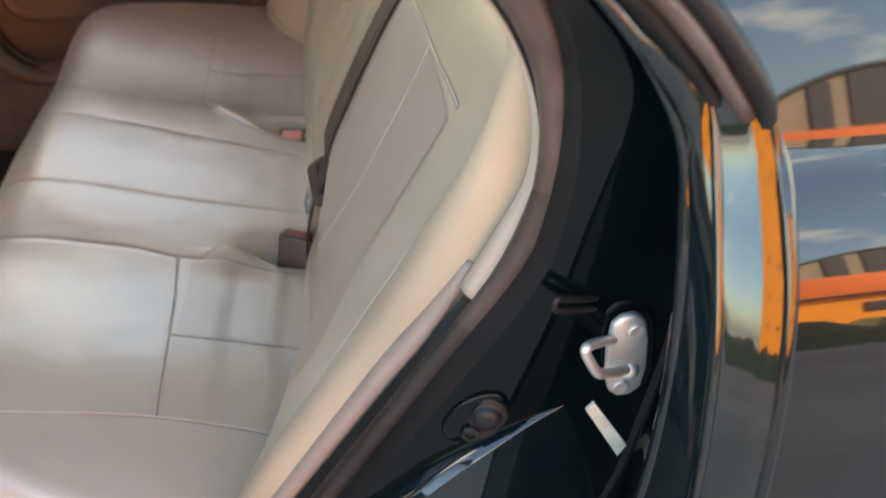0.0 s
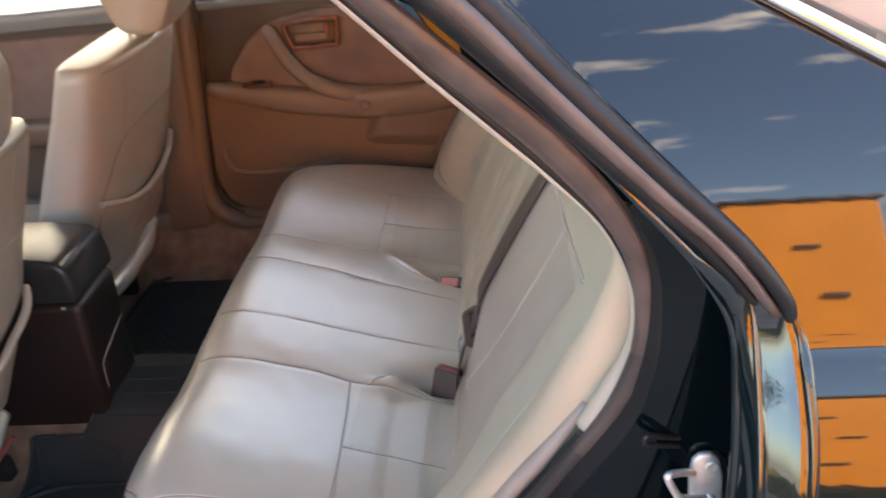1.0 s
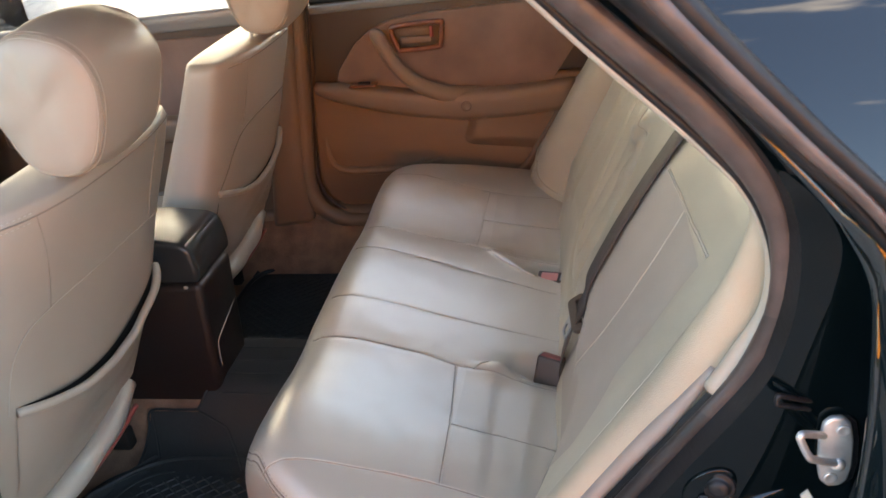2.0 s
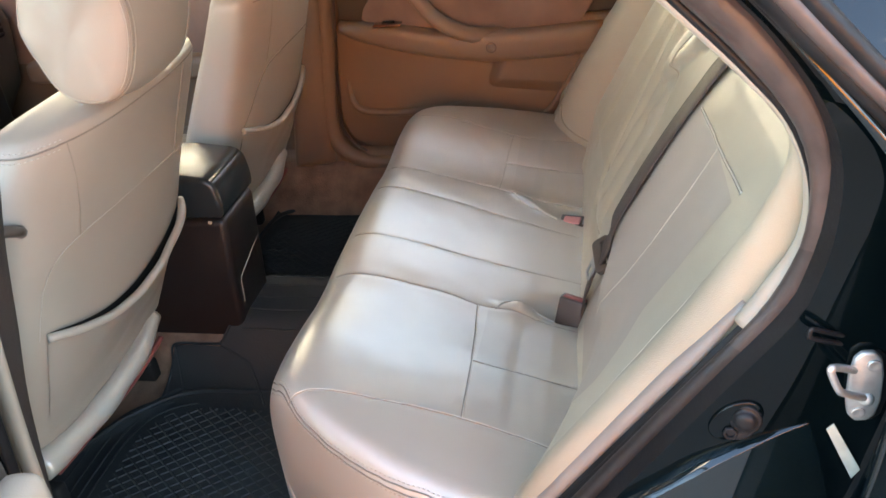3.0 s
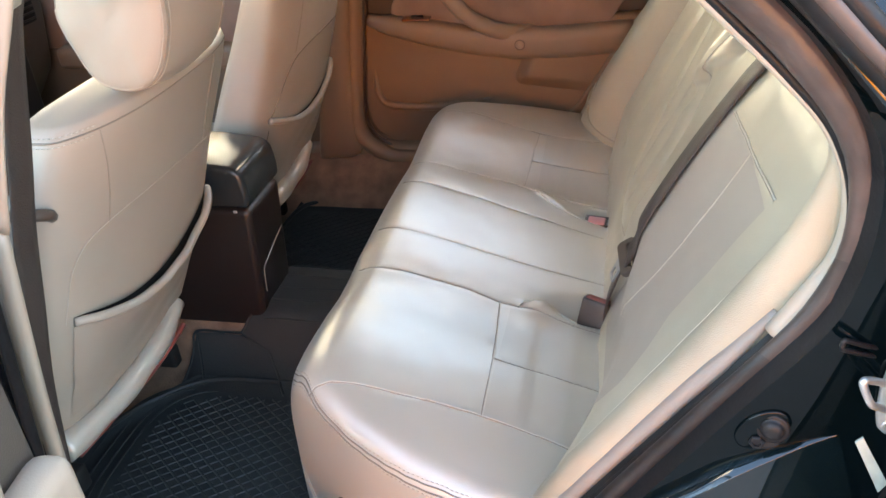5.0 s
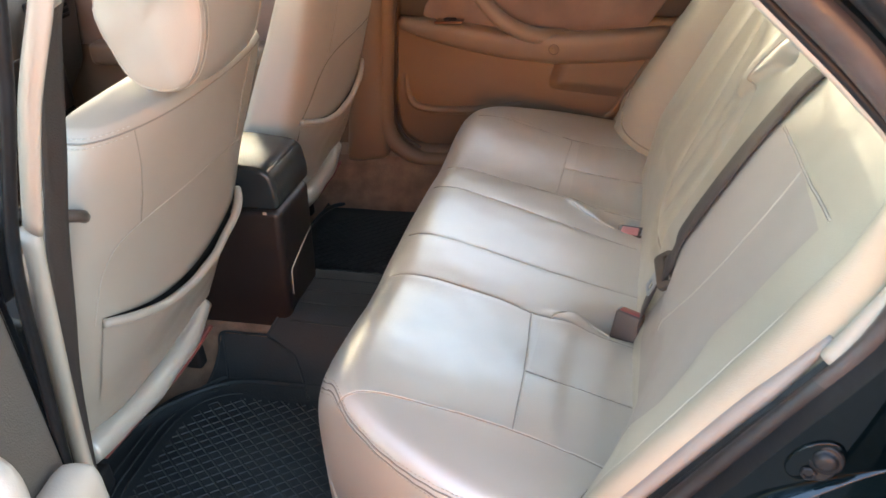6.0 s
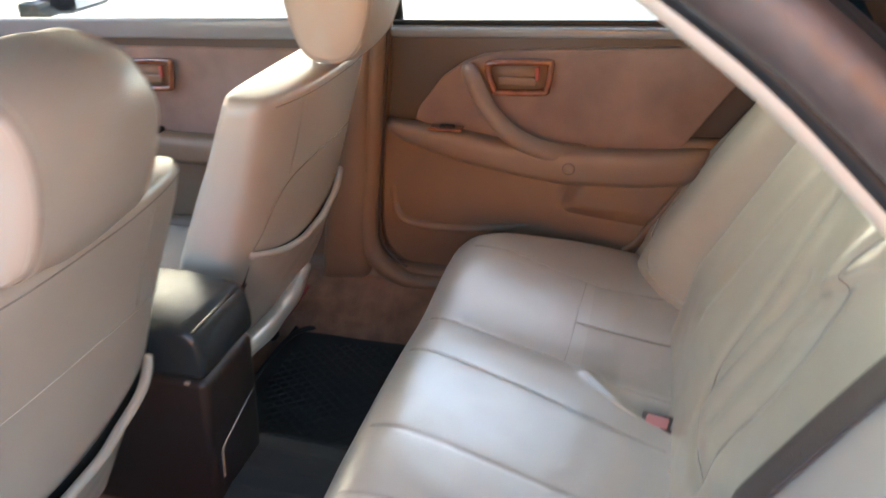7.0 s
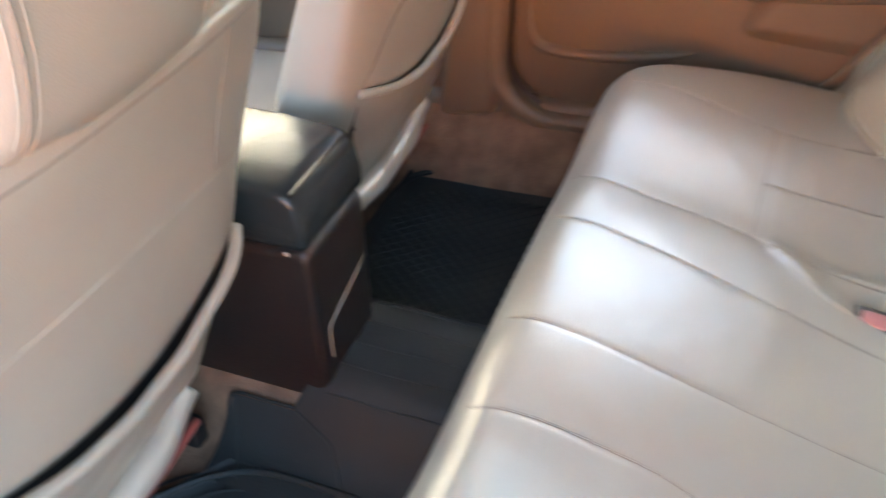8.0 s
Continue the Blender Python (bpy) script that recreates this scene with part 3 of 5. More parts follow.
part("centre_pillar_seal", tube(PILLAR, 0.0075, 10, 60), SEAL_BLACK, car, "black rubber pillar seal")


def pillar_face(p, t):
    """The painted face outside the seal leans in towards the roof."""
    return (p.x - 0.003 - 0.10 * t, p.y - 0.004 - 0.075 * t - 0.16 * t * max(-0.2, min(0.2, 1.05 - p.z)), p.z)


part("centre_pillar_face", grid([[pillar_face(p, t) for t in (0, 0.1, 0.2, 0.3, 0.40)] for p in PILLAR]), PAINT, car, "glossy black outer face of the centre pillar")
part("centre_pillar_edge", grid([[pillar_face(p, t) for t in (0.40, 0.6, 0.8, 1.0)] for p in PILLAR]), SEAL_BLACK, car, "black rubber edge of the centre pillar")

# far centre pillar
part("far_pillar_lower", slab([(-0.66, 0.33), (-0.53, 0.345), (-0.53, 0.48), (-0.51, 0.73), (-0.488, 0.95), (-0.585, 0.95), (-0.62, 0.60)], "y", 0.66, 0.76, 0.022, 3), VINYL, car, "brown plastic lower pillar trim")
part("far_pillar_upper", slab([(-0.58, 0.93), (-0.470, 0.93), (-0.44, 1.15), (-0.43, 1.36), (-0.52, 1.36), (-0.55, 1.15)], "y", 0.64, 0.72, 0.018, 3), TRIM, car, "beige upper pillar trim")
part("far_jamb", rbox((-0.525, 0.815, 0.62), (0.10, 0.10, 0.72), 0.01, 2), VINYL, car)
part("far_door_seal", tube([(-0.445, 0.705, 1.10), (-0.463, 0.713, 0.94), (-0.483, 0.703, 0.73), (-0.506, 0.700, 0.50), (-0.503, 0.698, 0.445), (-0.482, 0.698, 0.402), (-0.445, 0.698, 0.377), (-0.39, 0.698, 0.366), (0.1, 0.70, 0.366)], 0.0042, 8, 70), SEAL_MID, car, "dark brown rubber door seal")

# door striker, label, rubber stop and hook on the jamb
PLATE = [(x + 0.004, z) for x, z in [(0.4225, 0.845), (0.428, 0.852), (0.438, 0.853), (0.445, 0.846), (0.449, 0.828), (0.451, 0.800), (0.449, 0.784), (0.443, 0.777), (0.433, 0.776), (0.426, 0.783), (0.4225, 0.800), (0.421, 0.825)]]
striker = part("striker_plate", slab(PLATE, "y", -0.797, -0.790, 0.0025), STEEL, car, "zinc-plated striker plate")
part("striker_backing", slab([(x + 0.006, z - 0.003) for x, z in PLATE], "y", -0.791, -0.786, 0.001), SEAL_BLACK, striker)
part("striker_loop", tube([(0.4280, -0.796, 0.833), (0.4160, -0.806, 0.843), (0.4040, -0.817, 0.852), (0.4025, -0.8185, 0.849), (0.4070, -0.819, 0.838), (0.4120, -0.819, 0.829), (0.4160, -0.8165, 0.825), (0.4280, -0.808, 0.815), (0.4420, -0.796, 0.803)], 0.0034, 10, 70), STEEL, striker, "bright steel striker loop")
for bx, bz in ((0.443, 0.840), (0.438, 0.787)):
    part("striker_bolt", lathe([(0.0060, 0.0), (0.0060, 0.0012), (0.005, 0.002), (0.003, 0.001)], (bx, -0.797, bz), (0, -1, 0), 12), STEEL, striker)
part("striker_boss", lathe([(0.0070, 0.0), (0.0062, 0.003), (0.0045, 0.005)], (0.4425, -0.796, 0.8025), (-0.5, -0.75, 0.4), 12), STEEL, striker)
part("jamb_label", slab([(0.4180, 0.758), (0.4235, 0.765), (0.4535, 0.711), (0.4475, 0.699)], "y", -0.7905, -0.785), PAPER, car, "cream paper label strip on the jamb", False)
part("rubber_stop_base", lathe([(0.016, -0.016), (0.016, 0.002), (0.0145, 0.0032), (0.012, 0.002), (0.007, 0.002)], (0.340, -0.790, 0.760), (-0.2, -0.98, 0.1), 24), SEAL_BLACK, car, "black rubber door stop")
stop = car.children[-1]
part("stop_ball", lathe([(0.0150, -0.002), (0.0150, 0.002), (0.0130, 0.0030), (0.0112, 0.0022), (0.0098, 0.006), (0.0080, 0.0085), (0.004, 0.0094), (0.001, 0.0095)], (0.3465, -0.791, 0.7685), (-0.2, -0.98, 0.1), 24), SEAL_BLACK, stop, "worn rubber button")
part("stop_screw", lathe([(0.0072, -0.002), (0.0072, 0.0020), (0.0060, 0.0030), (0.0042, 0.0030), (0.0036, 0.0008), (0.001, 0.0008)], (0.3345, -0.7925, 0.7515), (-0.2, -0.98, 0.1), 6), SEAL_BLACK, stop, "six-sided recessed screw head", False)
part("stop_collar", slab([(0.3385 + 0.028 * math.cos(a) * math.cos(0.78) - 0.019 * math.sin(a) * math.sin(0.78), 0.764 + 0.028 * math.cos(a) * math.sin(0.78) + 0.019 * math.sin(a) * math.cos(0.78)) for a in [2 * math.pi * k / 32 for k in range(32)]], "y", -0.7915, -0.775, 0.002, 3), PAINT_IN, stop)
hook = part("hook_bracket", tube([(0.421, -0.784, 0.861), (0.404, -0.793, 0.870), (0.3885, -0.800, 0.8785), (0.386, -0.801, 0.877), (0.386, -0.801, 0.8725), (0.3885, -0.800, 0.869), (0.404, -0.793, 0.861), (0.421, -0.784, 0.852)], 0.0025, 8, 60), SEAL_BLACK, car, "black plastic guide hook")

# ---- rear bench seat ----
bench = thing("rear_bench_seat", "beige leather rear bench seat with stitched panels", "car seat")
CUSH = [(-0.235, 0.23), (-0.262, 0.30), (-0.278, 0.40), (-0.281, 0.47), (-0.272, 0.520), (-0.250, 0.546), (-0.220, 0.556), (-0.175, 0.550), (-0.10, 0.529), (0.0, 0.503), (0.10, 0.480), (0.20, 0.460), (0.29, 0.445)]
CUSH_LINE = spline([(x, 0, z) for x, z in CUSH], 118)
def cush_width(x):
    return 0.69 - 0.188 * (max(0.0, 0.12 - x) / 0.41) ** 2


SEAM_LINES = [
    [(-0.245, -0.222), (-0.155, -0.214), (-0.054, -0.216), (0.006, -0.228)],
    [(-0.245, -0.089), (-0.13, -0.087), (-0.02, -0.093), (0.086, -0.102), (0.19, -0.110)],
    [(-0.245, 0.110), (-0.11, 0.103), (0.012, 0.087), (0.10, 0.068), (0.175, 0.054)],
    [(-0.250, 0.220), (-0.16, 0.211), (-0.06, 0.212), (-0.002, 0.209)],
    [(0.006, -0.228), (0.019, -0.396), (0.023, -0.534)],
    [(-0.002, 0.209), (0.001, 0.285), (0.004, 0.373), (0.008, 0.461)],
    [(0.020, -0.398), (0.11, -0.407), (0.195, -0.421)],
    [(0.003, 0.334), (0.10, 0.339), (0.195, 0.346)],
    [(-0.222, -0.556), (-0.168, -0.538), (-0.08, -0.532), (0.023, -0.534), (0.10, -0.545), (0.19, -0.566)],
    [(-0.22, 0.472), (-0.12, 0.480), (0.008, 0.461), (0.10, 0.470), (0.19, 0.490)],
    [(0.006, -0.228), (0.047, -0.229), (0.10, -0.241), (0.195, -0.254)],
    [(-0.002, 0.209), (0.033, 0.200), (0.10, 0.186), (0.195, 0.188)],
]
SEAMS = [(a, b) for line in SEAM_LINES for a, b in zip(line, line[1:])]


ROLL = 0.046


def cushion_point(i, f, lift=0.0):
    """Row i along the front-to-back line, f from -1 to 1 across; beyond 0.93 it rolls over the end."""
    x, _, z = CUSH_LINE[i]
    w = cush_width(x)
    a = abs(f)
    s = 1 if f >= 0 else -1
    if a <= 0.94:
        y = a / 0.94 * (w - ROLL)
        drop = 0.010 * (a / 0.94) ** 6
    else:
        t = (a - 0.94) / 0.06
        if t < 0.5:
            g = t / 0.5 * math.pi / 2
            y, drop = w - ROLL + ROLL * math.sin(g), 0.010 + ROLL * 0.85 * (1 - math.cos(g))
        else:
            g = (t - 0.5) / 0.5
            y, drop = w + 0.006 * math.sin(math.pi * g) - 0.012 * g, 0.010 + ROLL * 0.85 + 0.25 * g
    y *= s
    if i > 26:
        crease = -0.0010 * bump(min(seg_dist((x, y), a_, b_) for a_, b_ in SEAMS), 0.0036)
        ay = abs(y)
        m1, m2 = 0.094, 0.218
        if ay < m1:
            puff = 0.0010 * math.cos(ay / m1 * math.pi / 2)
        elif ay < m2:
            puff = 0.0008 * math.sin((ay - m1) / (m2 - m1) * math.pi)
        elif ay < 0.52:
            puff = 0.0014 * math.sin((ay - m2) / (0.52 - m2) * math.pi)
        else:
            puff = 0.0
        wr = 0.0013 * noise.noise(Vector((x * 9, y * 7, 0.3))) + 0.0009 * noise.noise(Vector((x * 30, y * 22, 1.3)))
        fade = min(1, (i - 26) / 12)
        # each place is a shallow hollow that rises to the outer end
        e = min(1, max(0, (ay - 0.22) / 0.32))
        z += (crease + puff + wr + 0.018 * e * e * (3 - 2 * e) - 0.009 * bump(ay - 0.28, 0.12)) * fade
        # hollows for the belt buckles
        z -= 0.060 * bump(math.hypot((x - 0.172) / 1.8, (y + 0.207) * (1 if y > -0.207 else 1.7)), 0.028) + 0.026 * bump(math.hypot((x - 0.165) / 1.7, y - 0.150), 0.022)
        # the loose edges of the cover stand up beside the buckles
        v = seg_dist((x, y), (0.034, 0.194), (0.10, 0.130))
        z += 0.0045 * bump(v, 0.006 if y < 0.130 + (0.10 - x) * 0.97 else 0.022) * min(1, max(0, (0.125 - x) / 0.03))
        g = y + 0.212
        z += 0.014 * bump(x - 0.082, 0.030) * (bump(g, 0.004) if g > 0 else bump(g, 0.034))
    z = max(0.205, z - drop)
    nrm = Vector((-0.3, 0, 1)).normalized() if i < 50 else Vector((0.05, 0, 1))
    return Vector((x, y, z)) + nrm * lift


def cushion_at(x, y, lift=0.0):
    """The place on the cushion's upper side above (x, y)."""
    i = min(range(34, 118), key=lambda k: abs(CUSH_LINE[k].x - x))
    w = cush_width(CUSH_LINE[i].x)
    if abs(y) <= w - ROLL:
        f = 0.94 * abs(y) / (w - ROLL)
    else:
        f = 0.94 + 0.03 * math.asin(min(1, (abs(y) - w + ROLL) / ROLL)) / (math.pi / 2)
    p = cushion_point(i, math.copysign(f, y), lift)
    p.x = x
    return p


fs = [-1 + 0.06 * k / 24 for k in range(24)] + [lerp(-0.94, 0.94, k / 340) for k in range(341)] + [0.94 + 0.06 * k / 24 for k in range(1, 25)]
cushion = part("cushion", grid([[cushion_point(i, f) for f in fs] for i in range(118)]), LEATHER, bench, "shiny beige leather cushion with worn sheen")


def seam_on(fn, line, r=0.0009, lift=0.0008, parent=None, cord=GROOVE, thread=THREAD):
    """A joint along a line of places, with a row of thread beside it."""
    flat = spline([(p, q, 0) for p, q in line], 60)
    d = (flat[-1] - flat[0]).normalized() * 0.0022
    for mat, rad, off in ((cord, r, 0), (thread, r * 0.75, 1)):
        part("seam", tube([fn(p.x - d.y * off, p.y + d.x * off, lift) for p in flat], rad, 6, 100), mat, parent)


for k, line in enumerate(SEAM_LINES):
    # bold seams: the highlight on their edge is put in as paler thread
    bold = k in (4, 8)
    seam_on(cushion_at, line, parent=cushion, r=(0.0012 if k == 8 else 0.0009) if bold else 0.0005, lift=0.0005, cord=GROOVE_PALE, thread=THREAD_PALE if bold else THREAD)


def end_seam(x, s, turn):
    """A place on the rounded end of the cushion, turn degrees round its edge."""
    w, g = cush_width(x), radians(turn)
    p = cushion_at(x, s * (w - ROLL), 0)
    return p + Vector((0, s * ROLL * math.sin(g), -0.85 * ROLL * (1 - math.cos(g)))) + Vector((-0.0004, s * 0.0008, 0.0006))


# double seam round the cushion's ends
for s in (-1, 1):
    for off in (0, 13):
        turn = [(-0.262, 44), (-0.233, 50), (-0.20, 84), (-0.15, 92), (-0.10, 86), (-0.058, 78), (-0.009, 68), (0.12, 56)]
        pts = [end_seam(x, s, table(turn, x) - off) for x in [lerp(-0.262, 0.12, k / 40) for k in range(41)]]
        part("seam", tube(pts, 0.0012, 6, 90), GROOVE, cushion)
        part("stitching", stitches([end_seam(x, s, table(turn, x) - off + (8 if off == 0 else -8)) for x in [lerp(-0.262, 0.12, k / 40) for k in range(41)]]), THREAD, cushion)
# perforated panels between the seams
for edges in (((-0.236, -0.258), (-0.3965, -0.418)), ((-0.4015, -0.423), (-0.530, -0.560)), ((0.212, 0.196), (0.332, 0.3435)), ((0.337, 0.3485), (0.457, 0.480))):
    (a0, a1), (b0, b1) = edges
    P = [[cushion_at(lerp(0.026, 0.195, i / 20), lerp(lerp(a0, a1, i / 20), lerp(b0, b1, i / 20), j / 16), 0.0010) for j in range(17)] for i in range(21)]
    part("perforated_panel", grid(P), LEATHER_PERF, cushion, "perforated leather panel")
# raised lip in front of the near buckle
part("buckle_flap", tube([cushion_at(0.038, -0.230, 0.001), cushion_at(0.052, -0.215, 0.002), cushion_at(0.080, -0.209, 0.002), cushion_at(0.11, -0.219, 0.001), cushion_at(0.140, -0.238, 0.001)], 0.0016, 8, 40), LEATHER, cushion, "raised leather lip at the buckle opening")
part("buckle_flap", tube([cushion_at(0.033, 0.196, 0.001), cushion_at(0.055, 0.160, 0.002), cushion_at(0.09, 0.133, 0.002), cushion_at(0.127, 0.118, 0.001)], 0.0013, 8, 40), LEATHER, cushion)

# backrest
RAKE = 0.477


def back_x(z):
    return 0.205 + (z - 0.58) * RAKE if z > 0.61 else 0.2193 - (0.61 - z) * 0.26


BACK_LINES = [
    [(-0.330, 0.890), (-0.460, 0.891), (-0.596, 0.901)],
    [(-0.458, 0.890), (-0.442, 0.78), (-0.418, 0.68), (-0.366, 0.58)],
    [(-0.113, 0.562), (-0.104, 0.63), (-0.117, 0.71), (-0.107, 0.80), (-0.10, 0.95)],
    [(-0.113, 0.562), (-0.04, 0.549), (0.037, 0.558)],
    [(0.037, 0.558), (0.070, 0.63), (0.086, 0.74), (0.104, 0.82), (0.12, 0.95)],
]
BACK_SEAMS = [(a, b) for line in BACK_LINES for a, b in zip(line, line[1:])]
SOFT_FOLDS = [((0.012, 0.80), (0.040, 0.60)), ((-0.045, 0.82), (-0.035, 0.62)), ((0.225, 0.96), (0.255, 0.60))]
BOLSTER_EDGE = [(0.40, -0.560), (0.48, -0.592), (0.53, -0.672), (0.58, -0.690), (0.63, -0.690), (0.68, -0.682), (0.73, -0.676), (0.78, -0.673), (0.83, -0.675), (0.88, -0.678), (0.93, -0.686), (1.0, -0.694)]


def wing_edge(z):
    """Where the far wing begins."""
    return table([(0.46, 0.435), (0.52, 0.437), (0.60, 0.440), (0.75, 0.425), (0.90, 0.405), (1.0, 0.395)], z)


def back_point(y, z, lift=0.0):
    x = back_x(z)
    a = abs(y)
    if y < 0:
        # the seat runs out towards the door low down
        x -= table([(0.40, 0.100), (0.50, 0.086), (0.60, 0.062), (0.70, 0.040), (0.80, 0.018), (0.90, 0.002)], z) * (max(0, a - 0.43) / 0.25) ** 1.3
    else:
        # the far wing is one rounded roll that starts at a deep crease
        c0 = wing_edge(z)
        g = min(1, max(0, (a - c0) / table([(0.45, 0.21), (0.60, 0.14), (0.75, 0.11)], z)))
        x -= table([(0.40, 0.100), (0.50, 0.090), (0.55, 0.082), (0.61, 0.072), (0.75, 0.058), (0.9, 0.045), (1.0, 0.03)], z) * math.sin(g * math.pi / 2) ** table([(0.45, 1.25), (0.60, 0.9), (0.75, 0.7)], z)
        # the seat's edge rolls over the foot of the wing
        x += 0.024 * (bump(a - c0, 0.016) if a < c0 else bump(a - c0, 0.040)) - 0.008 * bump(a - c0 + 0.055, 0.04)
        x += 0.030 * max(0, (a - 0.60) / 0.08) ** 2
    x -= (0.017 if y < 0 else 0.008) * math.cos(min(1, abs(a - 0.30) / 0.17) * math.pi / 2) ** 2 * math.sin(min(1, max(0, (z - (0.565 if y < 0 else 0.46)) / (0.375 if y < 0 else 0.48))) * math.pi)
    # hollow where the belt dips behind the cushion
    x += 0.012 * bump(y + 0.205, 0.05) * bump(z - 0.54, 0.07) + 0.016 * bump(y + 0.245, 0.075) * bump(z - 0.61, 0.06)
    x += 0.0095 * bump(min(seg_dist((y, z), p, q) for p, q in BACK_SEAMS[5:]), 0.013) + 0.0008 * bump(min(seg_dist((y, z), p, q) for p, q in BACK_SEAMS[:5]), 0.004)
    x += sum(0.007 * bump(seg_dist((y, z), p, q), 0.016) for p, q in SOFT_FOLDS)
    # a loose fold of the cover that bulges at the top and overlaps below
    u = ((y + 0.12) * 0.09 + (z - 0.888) * 0.10) / 0.1345
    v = ((y + 0.12) * 0.10 - (z - 0.888) * 0.09) / 0.1345
    x -= 0.020 * (bump(u, 0.055) if u > 0 else bump(u, 0.007)) * bump(v - 0.03, 0.075)
    x -= 0.012 * bump(math.hypot((y + 0.02) / 1.3, z - 0.915), 0.05)
    # its bright roll, and the gap that opens beside it
    x += 0.040 * bump(math.hypot((y + 0.157) / 1.3, z - 0.926), 0.011) - 0.012 * bump(math.hypot((y + 0.10) / 0.9, (z - 0.885) / 1.6), 0.035)
    x -= 0.006 * bump(u + 0.045, 0.014) * bump(v - 0.10, 0.05) + 0.005 * bump(y - 0.05 - (z - 0.8) * 0.3, 0.02) * bump(z - 0.78, 0.12)
    x += 0.003 * noise.noise(Vector((y * 7, z * 8, 4.0))) + 0.0010 * noise.noise(Vector((y * 26, z * 26, 2.0)))
    crown = lerp(0.95, 0.978, min(1, max(0, (-y - 0.20) / 0.15)))
    if z > crown:
        x += 0.09 * ((z - crown) / 0.05) ** 2
    return Vector((x - lift, y, z - 0.012 * max(0, (z - 0.95) / 0.05)))


zs = [lerp(0.40, 1.0, k / 150) for k in range(151)]
rows = [[back_point(lerp(table(BOLSTER_EDGE, z), 0.682, k / 320), z) for k in range(321)] for z in zs]
rows.append([Vector((0.62, lerp(-0.69, 0.682, k / 320), 0.975)) for k in range(321)])
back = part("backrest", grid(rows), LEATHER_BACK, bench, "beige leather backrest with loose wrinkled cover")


for k, line in enumerate(BACK_LINES):
    seam_on(back_point, line, parent=back, lift=0.0010, r=(0.0013, 0.0007)[k] if k < 2 else (0.0018 if k == 3 else 0.0006), cord=(THREAD_PALE, THREAD)[k] if k < 2 else (LEATHER_BACK if k == 3 else GROOVE_PALE), thread=THREAD)
# dark cord added in the wing's crease, standing in for its shade
part("seam", tube([back_point(wing_edge(z) + 0.001, z, 0.001) for z in [lerp(0.47, 0.96, k / 30) for k in range(31)]], 0.0022, 6, 90), GROOVE, back)
part("piping", tube([back_point(y, z, 0.0012) for y, z in ((0.452, 0.492), (0.48, 0.497), (0.51, 0.503), (0.54, 0.511), (0.565, 0.525), (0.58, 0.545))], 0.0026, 8, 50), LEATHER_BACK, back, "piped lower edge of the wing")
# perforated field beside the belt, with a smooth border towards the bolster
FIELD_EDGE = [(0.50, -0.55), (0.60, -0.60), (0.66, -0.618), (0.70, -0.605), (0.74, -0.580), (0.78, -0.584), (0.83, -0.589), (0.896, -0.594)]
P = []
for k in range(60):
    z = lerp(0.50, 0.888, k / 59)
    P.append([back_point(lerp(-0.215 - 0.10 * (z - 0.5) / 0.39, table(FIELD_EDGE, z), j / 40), z, 0.0008) for j in range(41)])
part("perforated_panel", grid(P), LEATHER_PERF_BACK, back, "grey-beige perforated leather field")
# side bolsters that wrap round to the door openings
LIP_B = [(0.055, -0.728, 0.40), (0.125, -0.732, 0.495), (0.183, -0.732, 0.585), (0.232, -0.732, 0.655), (0.280, -0.732, 0.725), (0.318, -0.732, 0.780), (0.368, -0.732, 0.86), (0.392, -0.730, 0.95), (0.400, -0.726, 1.03), (0.36, -0.72, 1.07)]
for s in (1, -1):
    A = [back_point(table(BOLSTER_EDGE, z), z) for z in [lerp(0.40, 0.998, k / 59) for k in range(60)]]
    B = spline(LIP_B, 60)
    rows = []
    for k in range(60):
        a, b = A[k], B[k]
        row = [a + Vector((0.02, 0.012, 0)), a + Vector((0.004, 0.006, 0)), a + Vector((0.0, 0.0, 0.0))]
        for t in (0.12, 0.3, 0.5, 0.7, 0.88, 1.0):
            row.append(a.lerp(b, t) + Vector((-0.021, -0.014, 0.013)) * math.sin(math.pi * t) ** 0.7)
        row.append(b + Vector((0.03, 0.01, -0.02)))
        rows.append([Vector((p.x, p.y * s, p.z)) for p in row])
    bol = part("side_bolster", grid(rows), LEATHER_SIDE, bench, "cream leather side bolster")
    part("seam", tube([Vector((p.x - 0.001, (p.y - 0.001) * s, p.z + 0.0005)) for p in A[2:]], 0.0010, 6, 90), GROOVE, bol)
    part("stitching", tube([Vector((p.x - 0.0028, (p.y - 0.0035) * s, p.z + 0.0015)) for p in A[2:]], 0.0007, 6, 90), THREAD_PALE, bol)

# ---- rear seat belt and buckles ----
belt = thing("rear_seat_belt", "brown webbing seat belt lying over the rear backrest", "seat belt")


def strap(points, width, across, thick=0.0016, n=40):
    """Flat webbing along a curve; across is the width's direction."""
    pts = spline(points, n)
    c = Vector(across).normalized()
    rows = []
    for i, p in enumerate(pts):
        d = (pts[min(i + 1, n - 1)] - pts[max(i - 1, 0)]).normalized()
        e = (c - d * c.dot(d)).normalized()
        nn = d.cross(e)
        rows.append([p + e * width * u + nn * thick * v for u, v in ((-0.5, 0), (-0.48, 1), (-0.25, 1.15), (0, 1), (0.25, 1.15), (0.48, 1), (0.5, 0), (0.48, -1), (0, -1), (-0.48, -1))])
    return grid(rows, closed_v=True, caps=True)


bp = [Vector((0.217, -0.240, 0.604)), Vector((0.231, -0.257, 0.642))] + [back_point(y, z, 0.006) for y, z in ((-0.277, 0.69), (-0.288, 0.76), (-0.292, 0.83), (-0.294, 0.89), (-0.303, 0.945))]
